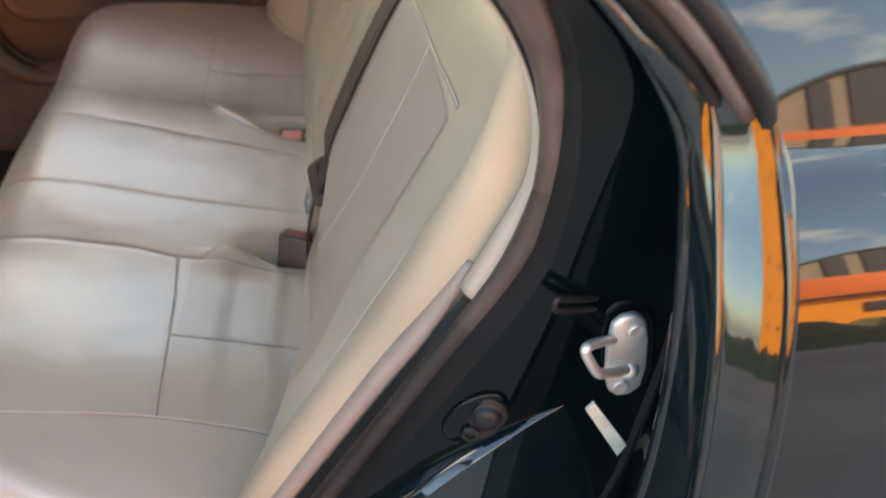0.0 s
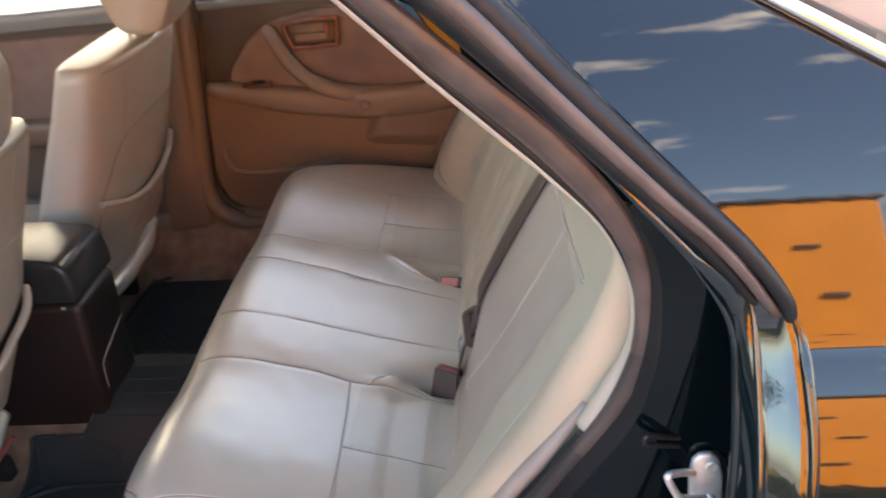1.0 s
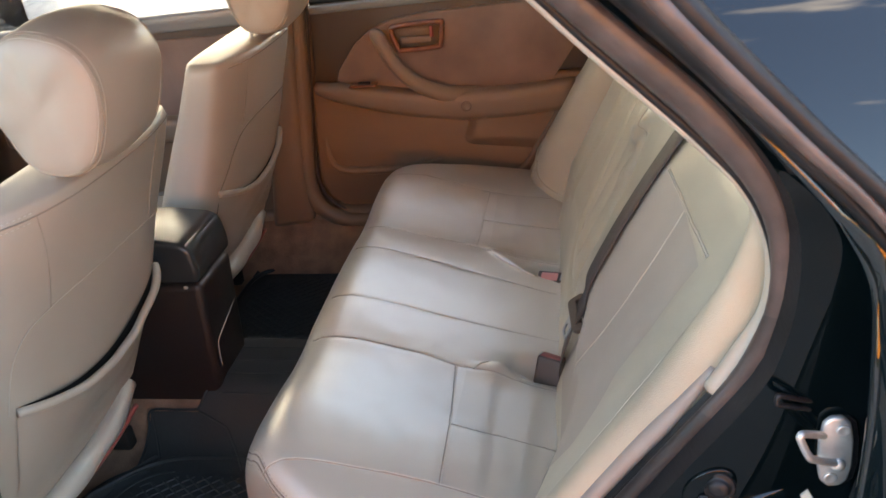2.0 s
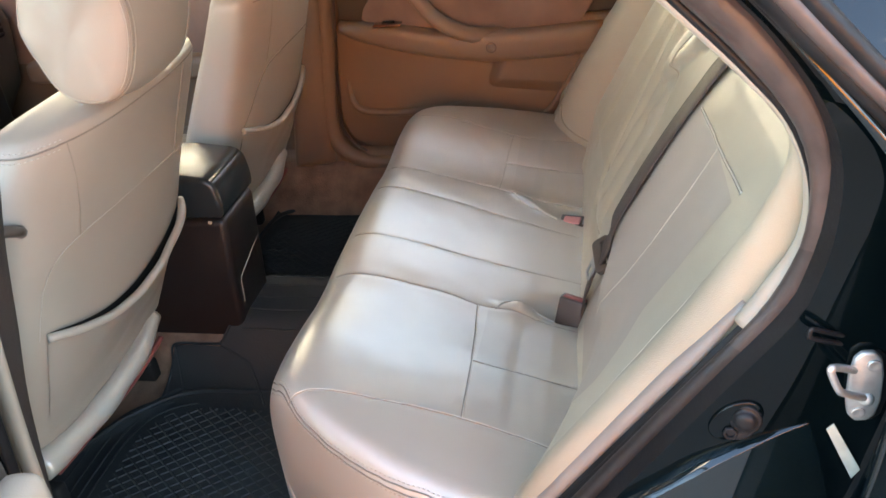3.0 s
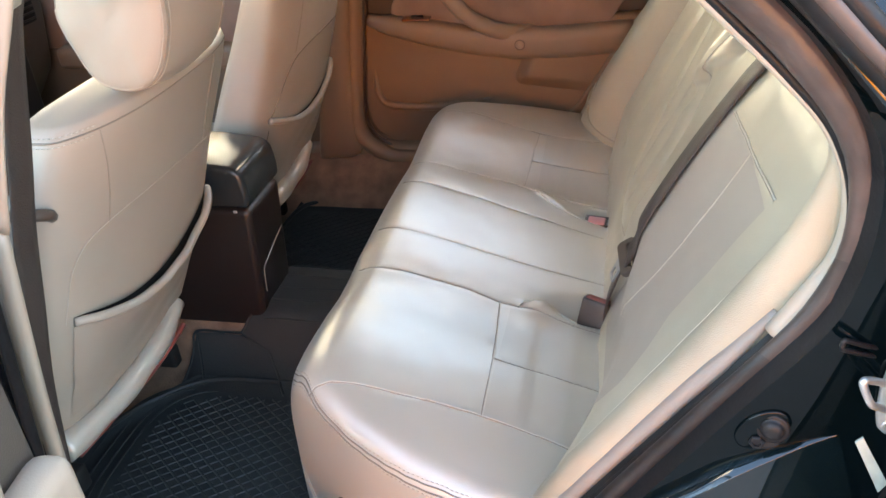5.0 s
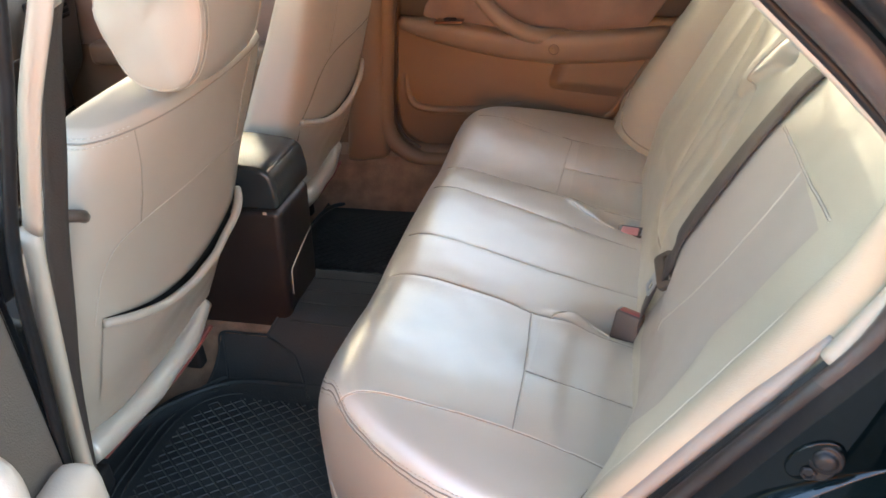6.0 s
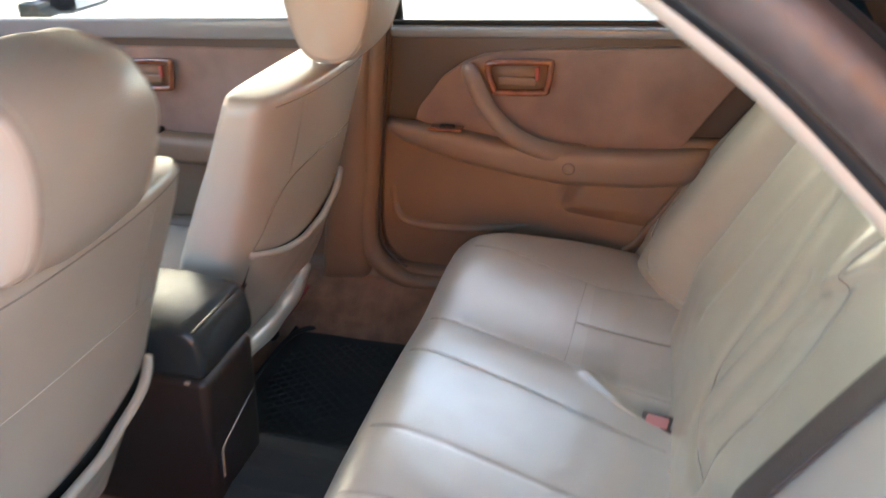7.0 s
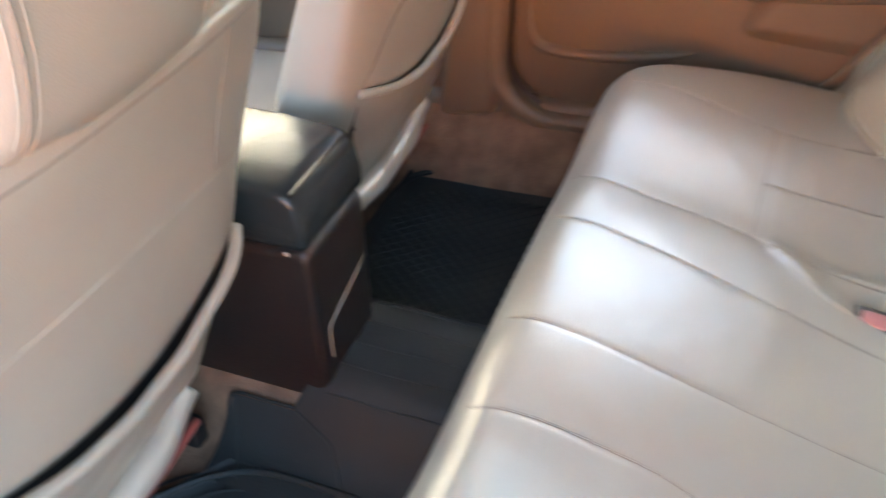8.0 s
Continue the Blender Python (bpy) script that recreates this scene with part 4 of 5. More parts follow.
part("webbing", strap(bp + [Vector((0.42, -0.33, 1.0)), Vector((0.46, -0.45, 1.08))], 0.049, (0, 1, 0.02)), BELT, belt, "brown ribbed webbing")


def slotted_plate(outer, inner, thick):
    """A flat plate in the local yz plane with an opening of as many corners as its outline."""
    bm = bmesh.new()
    loops = [[bm.verts.new((t, y, z)) for y, z in ring] for t in (-thick / 2, thick / 2) for ring in (outer, inner)]
    for k in range(len(outer)):
        n = (k + 1) % len(outer)
        for p, q in ((loops[0], loops[1]), (loops[3], loops[2]), (loops[1], loops[3]), (loops[2], loops[0])):
            bm.faces.new((p[k], p[n], q[n], q[k]))
    bmesh.ops.recalc_face_normals(bm, faces=bm.faces[:])
    return bm


def rounded(w, h, r, cz=0.0):
    """Outline of a rounded rectangle about (0, cz)."""
    return [(sy * (w / 2 - r) + r * math.cos(g), cz + sz * (h / 2 - r) + r * math.sin(g)) for sy, sz, g0 in ((1, 1, 0), (-1, 1, 90), (-1, -1, 180), (1, -1, 270)) for g in (radians(g0), radians(g0 + 30), radians(g0 + 60), radians(g0 + 90))]


# the tongue lies flat on the backrest with the webbing through its slot
ty = Vector((-0.108, 0.972, 0.216)).normalized()
tz = Vector((0.80, 0.0, 0.60))
tz = (tz - ty * tz.dot(ty)).normalized()
tongue_m = Matrix.Translation((0.221, -0.241, 0.606)) @ Matrix((ty.cross(tz), ty, tz)).transposed().to_4x4()
tg = part("tongue", slotted_plate(rounded(0.074, 0.034, 0.009), rounded(0.052, 0.006, 0.002, 0.004), 0.010), PLASTIC_BR, belt, "brown plastic belt tongue", False)
tg.matrix_local = tongue_m
bev = tg.modifiers.new("rounding", "BEVEL")
bev.width, bev.segments, bev.limit_method, bev.angle_limit = 0.0022, 2, "ANGLE", 0.9
tb = part("tongue_blade", slotted_plate(rounded(0.025, 0.040, 0.004), rounded(0.014, 0.018, 0.002, -0.006), 0.003), STEEL_PALE, tg, "bright steel blade with a slot", False)
tb.matrix_local = Matrix.Translation((0.010, -0.002, -0.031)) @ Euler((0.0, -0.56, 0.0)).to_matrix().to_4x4()
part("lower_webbing", strap([(0.220, -0.238, 0.606), (0.211, -0.232, 0.585), (0.203, -0.224, 0.555), (0.194, -0.214, 0.52), (0.187, -0.208, 0.48), (0.19, -0.206, 0.44)], 0.046, (0.1, 1, 0.1)), BELT, belt)
for nm, lab, cx, cy, cz, rot, mat in (("belt_buckle", "brown belt buckle with a red button sunk in the cushion", 0.1696, -0.2098, 0.4688, Matrix(((-0.3075, -0.9035, 0.3025), (0.93, -0.35, -0.10), (0.2, 0.25, 0.95))).transposed(), RED), ("belt_buckle", "belt buckle with a faded pink button sunk in the cushion", 0.160, 0.128, 0.442, Euler((0.0, -0.25, 1.38)).to_matrix(), PINK)):
    bk = thing(nm, lab, "belt buckle", "rear belt buckles")
    bk.matrix_world = Matrix.Translation((cx, cy, cz)) @ rot.to_4x4()
    part("housing", rbox((0, 0, -0.015), (0.027 if mat is RED else 0.036, 0.050 if mat is RED else 0.052, 0.082), 0.004, 3), PLASTIC_BR, bk)
    part("release_button", rbox((0, 0, 0.0235), (0.019 if mat is RED else 0.022, 0.042 if mat is RED else 0.036, 0.010), 0.003, 2), mat, bk, "red release button" if mat is RED else "faded pink release button")
    part("latch_edge", rbox((0, -0.023 if mat is RED else -0.024, 0.0258), (0.018, 0.0022, 0.003), 0.0006, 1), STEEL_PALE, bk, "bright steel edge of the latch")


# ---- front seats ----
def front_seat(cy, side, label):
    """A front seat seen from behind; side is +1 where its inner flank lies towards +y."""
    seat = thing("bucket_seat", label, "car seat", "front seats")
    HALF = [(0.38, 0.230), (0.50, 0.245), (0.62, 0.246), (0.74, 0.240), (0.83, 0.232), (0.90, 0.219), (0.95, 0.205)]

    def rear_x(z):
        return -0.447 - (0.945 - z) * 0.35

    def rear_e(z, d=-1):
        return table([(0.5, 5.0), (0.80, 4.6), (0.95, 3.6)] if d * side > 0 else [(0.5, 5.0), (0.70, 4.0), (0.85, 2.9), (0.95, 2.6)], z)

    INNER = [(0.445, 0.165), (0.50, 0.190), (0.56, 0.215), (0.62, 0.236), (0.66, 0.244), (0.74, 0.243), (0.83, 0.247), (0.90, 0.252), (0.95, 0.252)]
    if side > 0:
        INNER[-3:] = [(0.83, 0.252), (0.90, 0.264), (0.95, 0.263)]

    def half(d, z):
        return table(INNER if d * side > 0 else HALF, z)

    def ring(z, grow=0.0):
        th = lerp(0.175, 0.105, min(1, (z - 0.38) / 0.55)) + grow
        cx = rear_x(z) - th / 2
        pts = []
        for k in range(56):
            a = 2 * math.pi * k / 56
            c, s = math.cos(a), math.sin(a)
            e = 2 / (rear_e(z, s) if c > 0 else 5.0)
            px = cx + th / 2 * math.copysign(abs(c) ** e, c)
            w = half(s, z) + grow
            py = cy + w * math.copysign(abs(s) ** e, s)
            px += 0.018 * (1 - ((py - cy) / w) ** 2) * (1 if c > 0 else 0.0) * min(1, max(0, (z - 0.4) / 0.2))
            px += 0.0025 * noise.noise(Vector((py * 9, z * 9, cy)))
            pts.append(Vector((px, py, z)))
        return pts

    rows = [ring(lerp(0.445, 0.938, k / 40)) for k in range(41)]
    for t in (0.35, 0.7, 1.0):
        r = ring(0.945)
        c = sum(r, Vector()) / len(r)
        rows.append([c + (p - c) * (1 - 0.10 * t) + Vector((0, 0, 0.004 + 0.010 * t * (1 - 0.3 * t))) for p in r])
    r = rows[-1]
    c = sum(r, Vector()) / len(r)
    for f in (0.6, 0.2):
        rows.append([c + (p - c) * f + Vector((0, 0, 0.006)) for p in r])
    backrest = part("backrest", grid(rows, closed_v=True, caps=True), LEATHER_SOFT, seat)

    def on_back(y, z, lift):
        d = (y - cy) / half(y - cy, z)
        e = rear_e(z, y - cy)
        th = lerp(0.175, 0.105, min(1, (z - 0.38) / 0.55))
        x = rear_x(z) - th / 2 + th / 2 * max(0.0, 1 - abs(d) ** e) ** (1 / e)
        x += 0.018 * (1 - d * d) * min(1, max(0, (z - 0.4) / 0.2))
        return Vector((x + lift, y, z))

    # seams: round the top edge and an arch above the pocket
    def round_rear(z, grow, lift, a0, a1):
        r = ring(z, grow)
        return [r[int(side * k) % 56] + Vector((0, 0, lift)) for k in range(a0, a1)]

    part("seam", tube(round_rear(0.936, 0.0015, 0.003, -17, 9), 0.0013, 6, 120), GROOVE, backrest)
    for z in (0.931, 0.943):
        part("stitching", stitches(round_rear(z, 0.0022, 0.002, -17, -6), 0.0008), THREAD, backrest)
    for sy in (-1, 1):
        part("seam", tube([on_back(cy + sy * table([(0.79, 0.144), (0.84, 0.143), (0.883, 0.147), (0.92, 0.154), (0.94, 0.158)], z), z, 0.001) for z in [lerp(0.795, 0.937, k / 16) for k in range(17)]], 0.0007, 6, 60), GROOVE_PALE, backrest)
    arch = [(side * p, q) for p, q in ((-0.219, 0.664), (-0.213, 0.72), (-0.205, 0.752), (-0.185, 0.78), (-0.144, 0.794), (-0.05, 0.799), (0.05, 0.797)) + (((0.12, 0.791), (0.18, 0.782), (0.225, 0.770)) if side > 0 else ((0.13, 0.784), (0.165, 0.752), (0.187, 0.70), (0.206, 0.664)))]
    part("seam", tube([on_back(cy + a, b, 0.0008) for a, b in arch], 0.0008 if side > 0 else 0.0013, 6, 90), THREAD if side > 0 else GROOVE, backrest)
    # map pocket: a sheet that stands off at its sagging mouth
    def mouth(u):
        return 0.664 - 0.052 * (1 - u * u) ** 1.2
    P = []
    for k in range(17):
        t = k / 16
        row = []
        for j in range(29):
            u = lerp(-1, 1, j / 28)
            z = lerp(mouth(u), 0.478, t)
            off = 0.004 + (0.018 if side > 0 else 0.007) * (1 - u ** 4) * (1 - t) ** 1.6 + 0.004 * noise.noise(Vector((u * 3, t * 4, cy * 3)))
            row.append(on_back(cy + u * 0.87 * min(0.243, half(u, z)), z, off))
        P.append(row)
    pocket = part("map_pocket", grid(P), LEATHER_SOFT, seat, "slack leather map pocket")
    part("pocket_hem", tube([p + Vector((0.001, 0, 0)) for p in P[0]], 0.0075, 8, 80), LEATHER_SOFT, pocket, "rolled pocket hem")
    # near-black sheet behind the mouth, for the shade inside the pocket
    part("pocket_inside", grid([[on_back(cy + u * 0.205, lerp(mouth(u) + 0.006, 0.50, t), 0.0025) for u in [lerp(-1, 1, j / 20) for j in range(21)]] for t in (0, 0.3, 0.6, 1)]), DARK, pocket)
    # lower hem roll and red strap end below it
    hem = part("lower_hem", tube([(-0.630, cy - 0.240, 0.430), (-0.612, cy - 0.10, 0.427), (-0.609, cy + 0.04, 0.440), (-0.616, cy + 0.118, 0.466)], lambda t: 0.023 - 0.003 * t + 0.0015 * math.sin(t * 19), 12, 50), LEATHER, seat, "pale rolled lower edge of the seat cover")
    part("red_binding", tube([(-0.622, cy - 0.22, 0.403), (-0.606, cy - 0.02, 0.406), (-0.603, cy + 0.11, 0.420)], 0.0055, 6, 30), RED, hem, "red binding under the hem")
    # cushion, base and runners; the near runners sit higher to darken the gap below
    part("seat_cushion", rbox((-0.92, cy, 0.42), (0.48, 0.47, 0.14), 0.05, 4), LEATHER_SOFT, seat)
    part("seat_base", rbox((-0.93, cy, 0.32), (0.42, 0.40, 0.08), 0.02), DARK, seat)
    for sy in (-1, 1):
        part("seat_runner", rbox((-0.93 if side > 0 else -0.98, cy + sy * 0.17, 0.290 if side > 0 else 0.245), (0.50, 0.03, 0.05), 0.008), STEEL if sy * side > 2 else DARK, seat)
    # headrest: a deep padded block with side gussets
    hx, hz, ht, hh, hw = -0.430, 1.061, 0.076, 0.093, 0.083
    hy = cy - 0.020 * side
    tilt = radians(-15)

    def hp(a, v, grow=1.0):
        c, s = math.cos(a), math.sin(a)
        # squarer above and at the lower rear corner, drawn in towards the front below
        e = 2 / (2.55 if s > 0 else 2.2 + 0.75 * c)
        px = ht * grow * math.copysign(abs(c) ** e, c)
        pz = hh * grow * math.copysign(abs(s) ** e, s)
        if pz < 0:
            px *= 1 + 0.10 * pz / hh
        return Vector((hx + px * math.cos(tilt) + pz * math.sin(-tilt), hy + v, hz + pz * math.cos(tilt) + px * math.sin(tilt)))

    rows = []
    side_rows = [(hw + 0.013, 0.02), (hw + 0.013, 0.2), (hw + 0.0128, 0.4), (hw + 0.0122, 0.58), (hw + 0.0105, 0.75), (hw + 0.007, 0.90), (hw + 0.002, 0.985), (hw - 0.002, 0.99), (hw - 0.008, 1.012), (hw - 0.03, 1.04), (hw * 0.4, 1.07)]
    for v, g in [(-v, g) for v, g in side_rows] + [(0, 1.078)] + side_rows[::-1]:
        row = []
        for k in range(48):
            a = 2 * math.pi * k / 48
            soft = Vector((math.cos(a) * g * 1.8 + cy, math.sin(a) * g * 1.8, v * 20))
            row.append(hp(a, v, g) + Vector((0.004 * noise.noise(soft), 0.003 * noise.noise(soft * 1.3 + Vector((9, 0, 0))), 0.003 * noise.noise(soft + Vector((0, 5, 0))))) + Vector((0, math.copysign(0.0022, v) * noise.noise(soft * 1.7 + Vector((3, 1, 0))), 0)))
        rows.append(row)
    head = part("headrest", grid(rows, closed_v=True, caps=True), LEATHER_SOFT, seat, "padded leather headrest with stitched side gussets")
    for sy in (-1, 1):
        for d, g, mat in ((0.000, 0.992, GROOVE_PALE), (-0.006, 1.006, THREAD), (0.005, 0.950, THREAD)):
            part("seam", tube([hp(2 * math.pi * k / 40, sy * (hw + d), g) for k in range(41)], 0.0010 if d == 0 else 0.0006, 6, 120), mat, head)
        part("headrest_post", tube([(hx - 0.030, hy + sy * 0.058, 1.010), (hx - 0.052, hy + sy * 0.058, 0.90)], 0.0045, 8, 6), CHROME, seat, "steel headrest post")
    return seat


driver = front_seat(-0.365, 1, "beige leather front seat beside the open door")
front_seat(0.372, -1, "beige leather front seat beside the far door")
part("belt_guide", tube([(-0.560, -0.655, 0.885), (-0.530, -0.640, 0.872), (-0.505, -0.606, 0.856), (-0.515, -0.585, 0.842)], 0.0085, 8, 24), PLASTIC_BR, driver, "brown plastic belt guide")
part("belt_guide_screw", lathe([(0.009, 0), (0.009, 0.003), (0.004, 0.005)], (-0.545, -0.640, 0.852), (0.5, -0.8, 0), 12), PLASTIC_BR, driver)

front_belt = thing("front_seat_belt", "brown webbing front seat belt hanging at the centre pillar", "seat belt")
part("webbing", strap([(-0.402, -0.655, 1.145), (-0.426, -0.652, 1.10), (-0.471, -0.650, 0.955), (-0.505, -0.650, 0.848), (-0.536, -0.652, 0.722), (-0.560, -0.662, 0.60), (-0.58, -0.68, 0.40)], 0.048, (-0.08, 1, 0)), BELT, front_belt)
part("upper_anchor", lathe([(0.008, 0), (0.020, 0.002), (0.023, 0.008), (0.020, 0.016), (0.008, 0.020)], (-0.410, -0.668, 1.150), (0.6, 0.8, 0), 20), ALLOY, front_belt, "beige plastic belt anchor cover")

# ---- centre console ----
cons = thing("centre_console", "dark brown plastic centre console with a grey armrest lid", "console")
part("body", slab([(-0.95, 0.24), (-0.522, 0.24), (-0.512, 0.40), (-0.500, 0.586), (-0.95, 0.586)], "y", -0.097, 0.060, 0.016, 5), CONSOLE, cons)
part("lid", slab([(-0.96, 0.588), (-0.499, 0.588), (-0.497, 0.620), (-0.503, 0.662), (-0.520, 0.676), (-0.60, 0.686), (-0.96, 0.690)], "y", -0.100, 0.063, 0.012, 4), LID, cons, "dark grey padded lid with a shiny top")
bodyp = cons.children[0]
part("rear_tray_seam", tube([(-0.508, 0.045, 0.476), (-0.508, 0.010, 0.466), (-0.5085, -0.040, 0.450), (-0.5095, -0.066, 0.440), (-0.510, -0.072, 0.428), (-0.5135, -0.072, 0.38)], 0.0013, 6, 50), ALLOY, bodyp, "joint of the rear tray")
for sx in (-0.600, -0.530):
    part("lid_clip", rbox((sx, -0.0985, 0.583), (0.008, 0.003, 0.006), 0.001, 1), ALLOY, bodyp)


# ---- floor mats ----
def floor_mat(name, x0, x1, y0, y1, z, label, cut=0.0):
    mat = thing(name, label, "floor mat", "rear floor mats")
    w, l = x1 - x0, y1 - y0
    rows = []

    def mat_x(u, v):
        # the front corner towards the tunnel is cut off
        return lerp(x0 + cut * max(0, (v - 0.6) / 0.4), x1, u)

    for i in range(31):
        row = []
        for j in range(31):
            u, v = i / 30, j / 30
            d = min(u, 1 - u, v, 1 - v)
            row.append((mat_x(u, v), lerp(y0, y1, v), z + 0.016 * max(0, 1 - d / 0.05) + 0.002 * noise.noise(Vector((u * 4, v * 4, y0)))))
        rows.append(row)
    base = part("sheet", grid(rows), MAT, mat)
    part("rim", tube([(mat_x(0.5 + 0.5 * math.copysign(abs(math.cos(a)) ** 0.35, math.cos(a)), 0.5 + 0.5 * math.copysign(abs(math.sin(a)) ** 0.35, math.sin(a))), lerp(y0, y1, 0.5 + 0.5 * math.copysign(abs(math.sin(a)) ** 0.35, math.sin(a))), z + 0.014) for a in [2 * math.pi * k / 48 for k in range(49)]], 0.006, 6, 150), MAT, mat)
    # raised diamond ribs
    bm = bmesh.new()
    step = 0.0255
    n = int((w + l) / step) + 2
    cx, cyy, rx, ry = x1 - 0.23, (y0 + y1) / 2, 0.193, l * 0.42
    for s in (1, -1):
        for k in range(-n, n):
            c = k * step
            # line y - cyy = s * (x - cx) + c, kept inside a rounded field
            pts = []
            for q in range(61):
                x = lerp(x0, x1, q / 60)
                y = cyy + s * 0.8 * (x - cx) + c
                if ((abs(x - cx) / rx) ** 3.5 + (abs(y - cyy) / ry) ** 3.5) < 1:
                    pts.append((x, y))
            if len(pts) < 2:
                continue
            (xa, ya), (xb, yb) = pts[0], pts[-1]
            d = Vector((xb - xa, yb - ya, 0)).normalized()
            nn = Vector((-d.y, d.x, 0)) * 0.0026
            A, B = Vector((xa, ya, z)), Vector((xb, yb, z))
            h = Vector((0, 0, 0.0022))
            v = [bm.verts.new(p) for p in (A - nn, A + nn, B + nn, B - nn, A - nn * 0.5 + h, A + nn * 0.5 + h, B + nn * 0.5 + h, B - nn * 0.5 + h)]
            for f in ((0, 3, 7, 4), (1, 5, 6, 2), (4, 7, 6, 5), (0, 4, 5, 1), (3, 2, 6, 7)):
                bm.faces.new([v[m] for m in f])
    rib = part("ribs", bm, MAT, mat, "raised diamond ribs", False)
    rib["kind"] = "stuff"
    for gap in (0.012, 0.03, 0.052, 0.076):
        if cx - rx - gap < x0 + 0.02:
            continue
        part("border_rib", tube([(max(x0 + 0.02, min(x1 - 0.012, cx + (rx + gap) * math.copysign(abs(math.cos(a)) ** 0.6, math.cos(a)))), cyy + (ry + min(gap, 0.03)) * math.copysign(abs(math.sin(a)) ** 0.6, math.sin(a)), z + 0.004) for a in [2 * math.pi * k / 48 for k in range(49)]], 0.0022, 6, 120), MAT, mat)
    return mat


floor_mat("floor_mat", -0.78, -0.26, -0.64, -0.19, 0.222, "black rubber floor mat with diamond ribs below the near footwell", 0.13)
floor_mat("floor_mat", -0.70, -0.26, 0.15, 0.60, 0.222, "black rubber floor mat with diamond ribs in the far footwell")
tun = thing("tunnel_mat", "dark grey rubber mat draped over the centre tunnel", "floor mat")
def tunnel_top(y):
    return 0.226 + 0.118 * (1 / (1 + (abs(y) / 0.130) ** 6))


def mat_sheet(x0, x1, y0, y1, n, m):
    rows = []
    for i in range(n + 1):
        for_x = lerp(x0, x1, i / n)
        rows.append([(for_x, lerp(y0, y1, j / m), tunnel_top(lerp(y0, y1, j / m)) + 0.006 * noise.noise(Vector((for_x * 9, lerp(y0, y1, j / m) * 9, 7)))) for j in range(m + 1)])
    return grid(rows)


# the main sheet ends in a blunt point over the flap on the tunnel's near side
SHEET_EDGE = [(-0.225, -0.445), (-0.175, -0.475), (-0.142, -0.500), (-0.121, -0.566), (-0.095, -0.548), (-0.05, -0.535), (0.165, -0.535)]
rows = []
for j in range(61):
    y = lerp(-0.225, 0.165, j / 60)
    xe = table(SHEET_EDGE, y)
    rows.append([(x, y, tunnel_top(y) + 0.0045 * (1 if y > -0.2 else 0.4) + 0.006 * noise.noise(Vector((x * 9, y * 9, 7)))) for x in [lerp(xe, -0.20, i / 20) for i in range(21)]])
sheet = part("sheet", grid(rows), CLOTH, tun)
part("sheet_edge", tube([Vector(row[0]) for row in rows], 0.0026, 6, 120), CLOTH, sheet)
flap = part("flap", mat_sheet(-0.674, -0.440, -0.228, -0.121, 12, 16), CLOTH, tun, "loose front flap of the mat")
part("flap_edge", tube([(-0.672, -0.228, 0.232), (-0.674, -0.18, 0.243), (-0.674, -0.145, 0.268), (-0.673, -0.121, 0.298), (-0.61, -0.119, 0.300), (-0.55, -0.118, 0.301)], 0.0028, 6, 60), CLOTH, flap)
part("flap_crease", tube([(lerp(-0.670, -0.625, q / 8), lerp(-0.124, -0.215, q / 8), tunnel_top(lerp(-0.124, -0.215, q / 8)) + 0.006 * noise.noise(Vector((lerp(-0.670, -0.625, q / 8) * 9, lerp(-0.124, -0.215, q / 8) * 9, 7)))) for q in range(9)], 0.0022, 6, 30), CLOTH, flap)
for k in range(5):
    y = -0.10 + 0.045 * k
    part("groove", tube([(lerp(-0.52, -0.30, q / 8), y, tunnel_top(y) + 0.006 * noise.noise(Vector((lerp(-0.52, -0.30, q / 8) * 9, y * 9, 7))) + 0.0045) for q in range(9)], 0.0022, 6, 20), MAT, tun)

# ---- far doors ----
rear_door = thing("rear_door", "closed rear door with tan vinyl and brown suede trim", "car door", "doors")
part("outer_skin", slab([(-0.49, 0.28), (0.20, 0.30), (0.34, 0.55), (0.36, 0.93), (-0.47, 0.93)], "y", 0.79, 0.86, 0.02), PAINT, rear_door)
part("upper_trim", slab([(-0.478, 0.72), (-0.460, 0.945), (0.34, 0.968), (0.34, 0.74)], "y", 0.722, 0.80, 0.006), UPPER, rear_door, "dark taupe upper door trim")
part("suede_insert", slab([(-0.408, 0.745), (-0.400, 0.772), (-0.346, 0.842), (-0.300, 0.875), (-0.255, 0.894), (-0.18, 0.906), (-0.084, 0.912), (0.16, 0.924), (0.315, 0.930), (0.25, 0.848), (0.165, 0.72), (0.15, 0.70), (0.0, 0.70), (-0.3, 0.70)], "y", 0.703, 0.730, 0.005), SUEDE, rear_door, "worn brown suede door insert")
part("lower_trim", slab([(-0.486, 0.735), (-0.507, 0.50), (-0.504, 0.445), (-0.482, 0.402), (-0.444, 0.379), (-0.39, 0.370), (0.15, 0.376), (0.17, 0.55), (0.25, 0.735)], "y", 0.708, 0.79, 0.012, 3), VINYL, rear_door, "tan vinyl lower door trim")
part("trim_lip", tube([(0.185, 0.700, 0.655), (0.165, 0.694, 0.622), (0.144, 0.692, 0.587), (0.117, 0.692, 0.545), (0.089, 0.695, 0.498), (0.066, 0.700, 0.474)], 0.0065, 8, 50), VINYL, rear_door, "rounded rear edge of the door trim")
# bulged lower rear field and pocket rim
def ease(t):
    t = min(1, max(0, t))
    return t * t * (3 - 2 * t)


